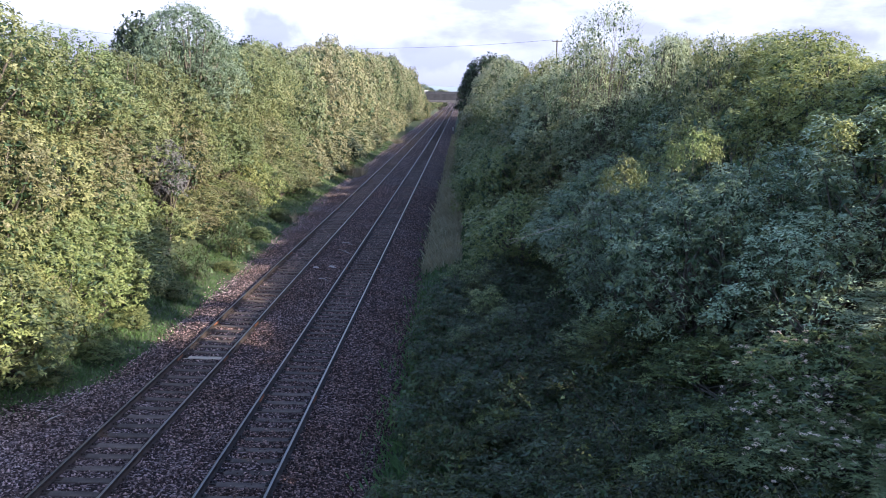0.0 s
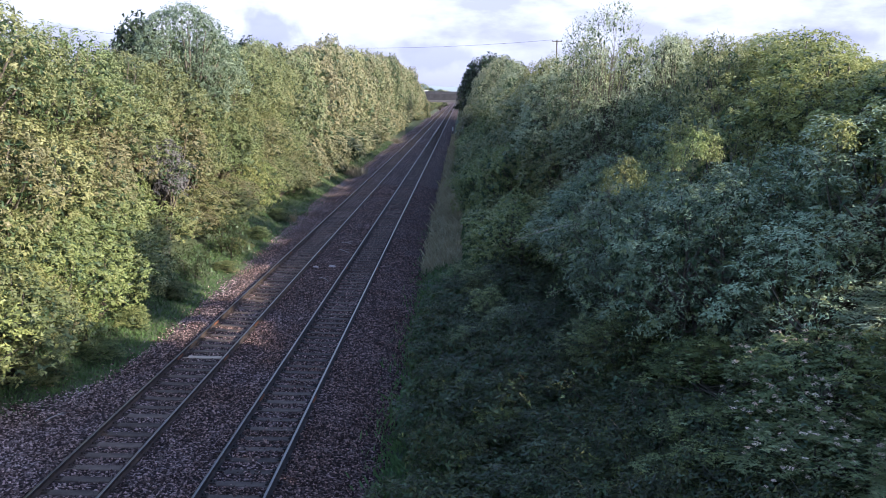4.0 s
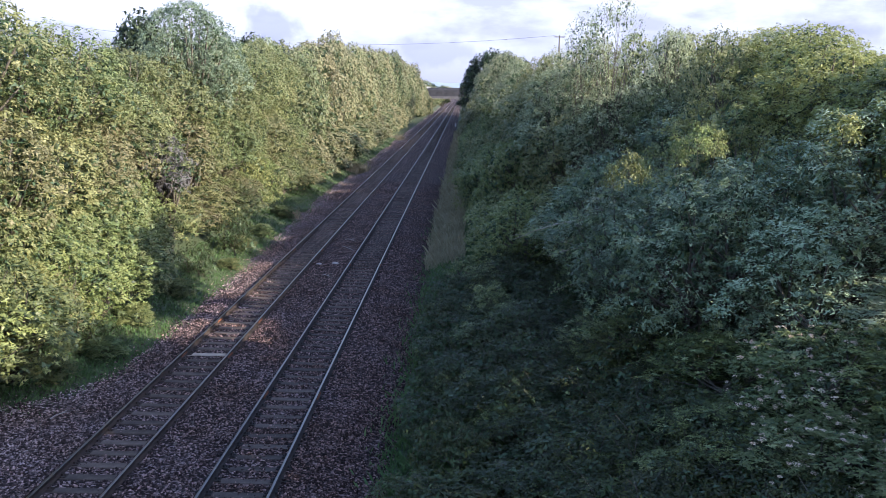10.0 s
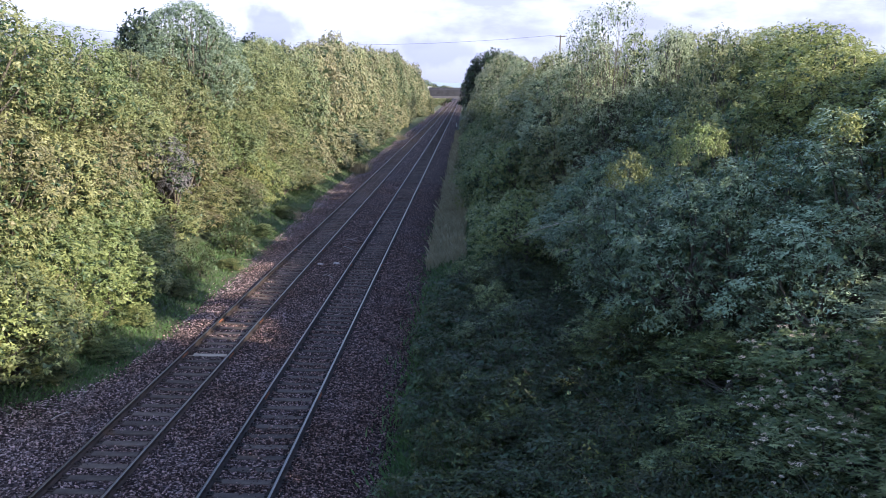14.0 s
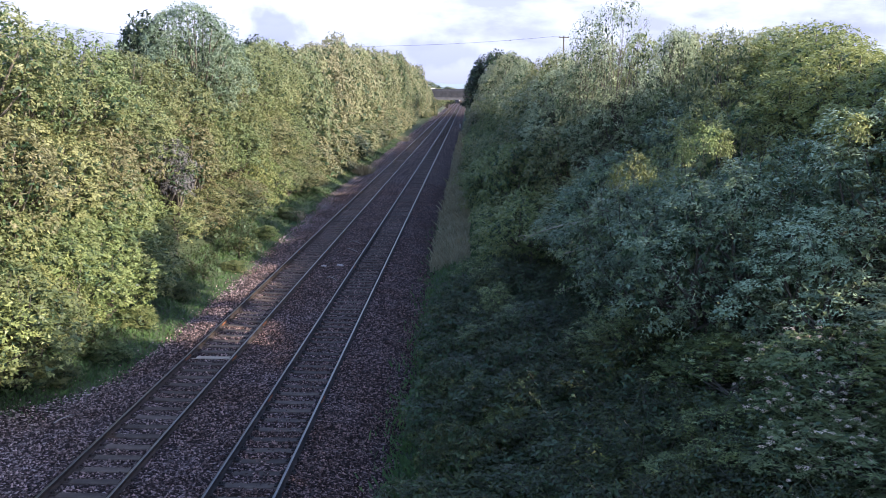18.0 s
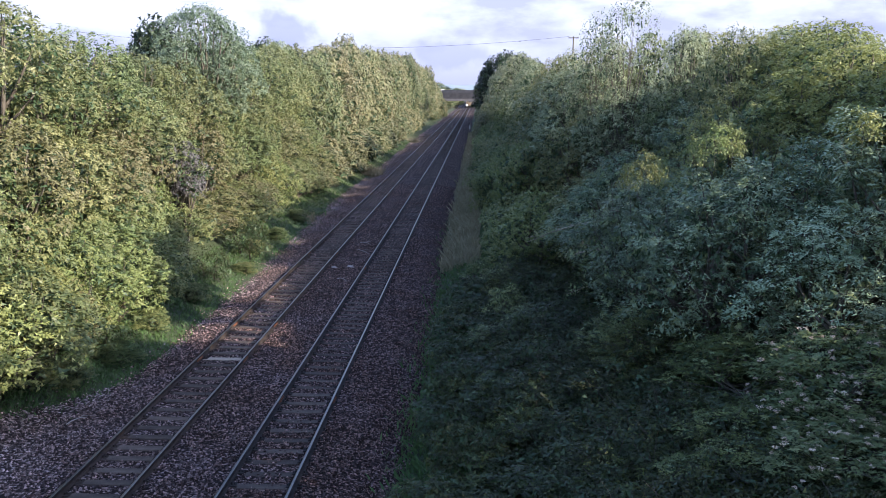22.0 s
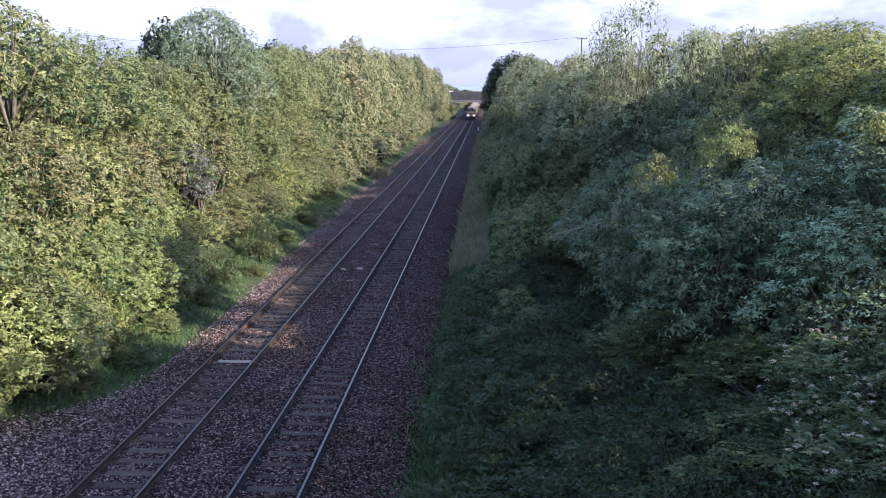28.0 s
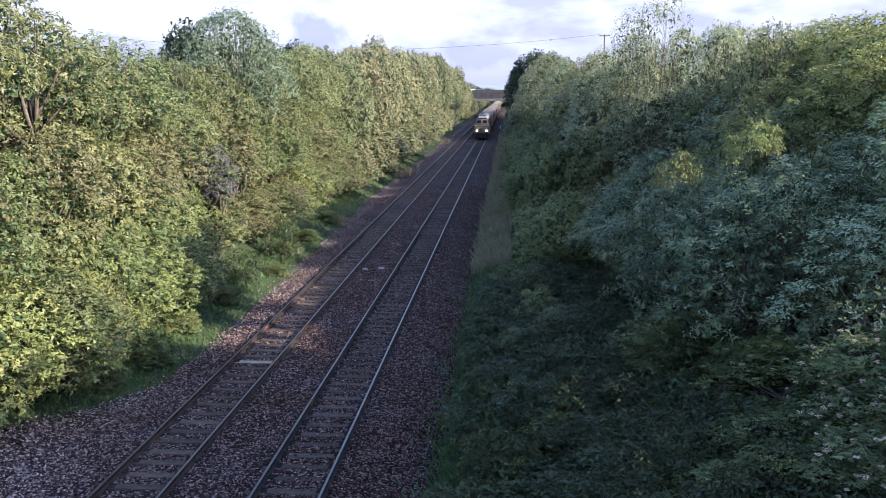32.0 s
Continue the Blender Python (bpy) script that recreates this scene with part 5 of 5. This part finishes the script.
def build_locomotive():
    """Front at y = 0, facing -y; the body runs back 21.4 m."""
    r = new("locomotive")
    tagged(r, "maroon diesel freight locomotive with dirty yellow front and lit headlights", "locomotive")
    side = [(-1.32, 1.05), (1.32, 1.05), (1.32, 2.9), (1.05, 3.45), (0.6, 3.78), (-0.6, 3.78), (-1.05, 3.45), (-1.32, 2.9)]
    part("body", prism([(x * 0.97, z) for x, z in side], 2.9, 18.5), MAROON, r)
    part("roof", prism([(-1.1, 3.4), (1.1, 3.4), (0.62, 3.86), (-0.62, 3.86)], 2.6, 18.8), ROOF_GREY, r)
    for y0, y1, s in ((0.0, 2.9, 1), (18.5, 21.4, -1)):
        nose = y0 if s > 0 else y1
        back = y1 if s > 0 else y0
        bm = bmesh.new()
        rows = []
        for d, prof in ((0.0, [(-1.2, 0.95), (1.2, 0.95), (1.25, 2.35), (-1.25, 2.35)]), (0.55, [(-1.3, 0.95), (1.3, 0.95), (1.3, 2.55), (-1.3, 2.55)]),
                        (2.9, [(-1.32, 1.05), (1.32, 1.05), (1.32, 2.7), (-1.32, 2.7)])):
            rows.append([bm.verts.new((x, nose + s * d, z)) for x, z in prof])
        for a, b in zip(rows, rows[1:]):
            for i in range(4):
                bm.faces.new((a[i], a[(i + 1) % 4], b[(i + 1) % 4], b[i]))
        bm.faces.new(rows[0]), bm.faces.new(rows[-1][::-1])
        bmesh.ops.recalc_face_normals(bm, faces=bm.faces)
        nose_part = part("nose", bm, YELLOW if s > 0 else MAROON, r, "dirty yellow nose" if s > 0 else "")
        bm = bmesh.new()
        lo = [bm.verts.new((x, nose + s * y, 2.5)) for x, y in ((-1.24, 0.3), (1.24, 0.3), (1.3, 2.9), (-1.3, 2.9))]
        hi = [bm.verts.new((x, nose + s * y, 3.62)) for x, y in ((-0.85, 0.95), (0.85, 0.95), (0.9, 2.9), (-0.9, 2.9))]
        bm.faces.new(lo), bm.faces.new(hi[::-1])
        for i in range(4):
            bm.faces.new((lo[i], lo[(i + 1) % 4], hi[(i + 1) % 4], hi[i]))
        bmesh.ops.recalc_face_normals(bm, faces=bm.faces)
        cab_part = part("cab", bm, MAROON if s < 0 else YELLOW, r)
        for k in (-1, 1):
            bm = bmesh.new()
            q = [(k * 0.14, 0.44, 2.80), (k * 0.98, 0.44, 2.80), (k * 0.84, 0.74, 3.32), (k * 0.14, 0.74, 3.32)]
            f = [bm.verts.new((x, nose + s * (y - 0.02 + (z - 2.62) * 0.07), z)) for x, y, z in q]
            g = [bm.verts.new((x, nose + s * (y + 0.05 + (z - 2.62) * 0.07), z)) for x, y, z in q]
            bm.faces.new(f), bm.faces.new(g[::-1])
            for i in range(4):
                bm.faces.new((f[i], f[(i + 1) % 4], g[(i + 1) % 4], g[i]))
            bmesh.ops.recalc_face_normals(bm, faces=bm.faces)
            part("windscreen", bm, GLASS, cab_part)
            part("cab_side_window", boxed(min(k * 1.16, k * 1.31), max(k * 1.16, k * 1.31), min(nose + s * 1.1, nose + s * 2.0), max(nose + s * 1.1, nose + s * 2.0), 2.62, 3.05), GLASS, cab_part)
            part("headlight", disc_bm(0.125, 0.1), GLOW if s > 0 else STEEL_DARK, nose_part, m=pose(k * 0.87, nose - s * 0.03, 1.5))
            part("tail_light", disc_bm(0.09, 0.08), STEEL_DARK, nose_part, m=pose(k * 0.56, nose - s * 0.02, 1.5))
            bm = disc_bm(0.1, 0.5)
            part("buffer", bm, UNDER, r, m=pose(k * 0.87, nose - s * 0.2, 1.06))
            part("buffer_head", disc_bm(0.24, 0.06), UNDER, r, m=pose(k * 0.87, nose - s * 0.46, 1.06))
        part("cab_roof", boxed(-0.9, 0.9, min(nose + s * 0.75, back), max(nose + s * 0.75, back), 3.6, 3.74, bevel=0.05), UNDER, r)
        part("buffer_beam", boxed(-1.25, 1.25, min(nose, nose + s * 0.3), max(nose, nose + s * 0.3), 0.75, 1.15, bevel=0.03), UNDER, r)
        part("snowplough", boxed(-1.15, 1.15, min(nose + s * 0.1, nose + s * 0.25), max(nose + s * 0.1, nose + s * 0.25), 0.18, 0.72), UNDER, r)
    part("underframe", boxed(-1.2, 1.2, 0.6, 20.8, 0.85, 1.1), UNDER, r)
    part("fuel_tank", boxed(-1.15, 1.15, 8.2, 13.2, 0.3, 0.9, bevel=0.1), UNDER, r)
    for k in range(4):
        part("roof_fan", boxed(-0.5, 0.5, 5.2 + k * 2.6, 6.6 + k * 2.6, 3.84, 3.92, bevel=0.02), STEEL_DARK, r)
    for k in range(6):
        part("side_grille", boxed(-1.31, 1.31, 5.0 + k * 2.0, 6.2 + k * 2.0, 2.1, 2.75), STEEL_DARK, r)
    bogie(r, 4.0, 4.1, 3)
    bogie(r, 17.4, 4.1, 3)
    return r


def build_wagon(mat):
    """An open stone wagon: ribbed sides, sloped ends, its load, two bogies. Front at y = 0, 14.6 m long."""
    r = new("hopper_wagon")
    tagged(r, "ribbed open freight wagon heaped with pale stone", "wagon", "wagons of the train")
    for s in (-1, 1):
        part("side_panel", boxed(min(s * 1.22, s * 1.3), max(s * 1.22, s * 1.3), 0.5, 14.1, 1.5, 3.55), mat, r)
        for k in range(9):
            part("rib", boxed(min(s * 1.3, s * 1.38), max(s * 1.3, s * 1.38), 0.6 + k * 1.65, 0.75 + k * 1.65, 1.3, 3.5), mat, r)
        part("top_rail", boxed(min(s * 1.2, s * 1.4), max(s * 1.2, s * 1.4), 0.42, 14.18, 3.5, 3.64), mat, r)
        part("solebar", boxed(min(s * 1.0, s * 1.2), max(s * 1.0, s * 1.2), 0.2, 14.4, 1.0, 1.3), UNDER, r)
    for y in (0.45, 14.1):
        part("end_panel", boxed(-1.3, 1.3, y, y + 0.08, 1.4, 3.6), mat, r)
    part("floor", boxed(-1.25, 1.25, 0.5, 14.1, 1.2, 1.5), UNDER, r)
    bm = prism([(-1.2, 3.0), (1.2, 3.0), (1.1, 3.45), (0.45, 3.8), (-0.45, 3.8), (-1.1, 3.45)], 0.7, 13.9)
    part("stone_load", bm, LOAD, r)
    for y in (0.0, 14.3):
        part("headstock", boxed(-1.25, 1.25, y, y + 0.3, 0.9, 1.3), UNDER, r)
        for k in (-0.87, 0.87):
            part("buffer", disc_bm(0.2, 0.3), UNDER, r, m=pose(k, y + (-0.1 if y < 1 else 0.4), 1.06))
    bogie(r, 2.4, 1.9, 2)
    bogie(r, 12.2, 1.9, 2)
    return r


TRACK_MID = (RAIL_X[2] + RAIL_X[3]) / 2
loco = build_locomotive()
WAGONS = []
wagon_a, wagon_b = build_wagon(WAGON_A), build_wagon(WAGON_B)
for i in range(20):
    if i < 2:
        WAGONS.append((wagon_a, wagon_b)[i])
    else:
        WAGONS.append(copy_thing((wagon_a, wagon_b, wagon_a)[i % 3], Matrix.Identity(4)))


# ---- the lorry on the bridge ----
BLUE = surface("dark_blue_paint", (0.008, 0.012, 0.05), (0.018, 0.026, 0.085), 0.6, 0.5, 0, 10, 0.05)


def build_lorry():
    """Drives towards -x; the cab's front is at x = 0."""
    r = new("lorry")
    tagged(r, "dark blue box lorry with a drawbar trailer on the bridge", "lorry")
    part("cab", boxed(0.0, 2.1, -1.2, 1.2, 0.7, 3.1, bevel=0.15), BLUE, r)
    part("windscreen", boxed(-0.03, 0.05, -1.05, 1.05, 1.75, 2.75), GLASS, r)
    part("box_body", boxed(2.4, 9.0, -1.25, 1.25, 1.1, 4.1, bevel=0.05), BLUE, r)
    part("chassis", boxed(0.6, 9.0, -0.5, 0.5, 0.6, 1.0), UNDER, r)
    part("trailer_box", boxed(9.6, 12.4, -1.25, 1.25, 1.1, 3.9, bevel=0.05), BLUE, r)
    part("trailer_chassis", boxed(9.0, 12.4, -0.4, 0.4, 0.6, 1.0), UNDER, r)
    for x in (1.3, 6.6, 7.9, 11.2):
        for y in (-1.1, 1.1):
            part("wheel", disc_bm(0.5, 0.3), UNDER, r, m=pose(x, y, 0.5))
    for y in (-1.26, 1.26):
        for x0, x1 in ((3.2, 7.4),):
            part("side_lettering", boxed(x0, x1, min(y, y * 1.008), max(y, y * 1.008), 2.72, 2.98), ROOF_GREY, r, "pale bar of lettering")
    return r


lorry = build_lorry()


# ---- what moves ----
SPEED = 28.4


def motions():
    """The train comes down the right-hand track; the lorry crosses the far bridge."""
    def front(t):
        return 155.0 + SPEED * (32.0 - t)
    times = (0, 16, 32)
    walk(loco, [(t, pose(TRACK_MID, front(t), 0)) for t in times])
    for i, w in enumerate(WAGONS):
        back = 22.3 + i * 15.5
        walk(w, [(t, pose(TRACK_MID, front(t) + back, 0)) for t in times])
    walk(lorry, [(t, pose(-6.0 - 8.3 * (t - 29.4), BRIDGE_Y + 3.6, 7.2)) for t in (0, 16, 32)])


motions()
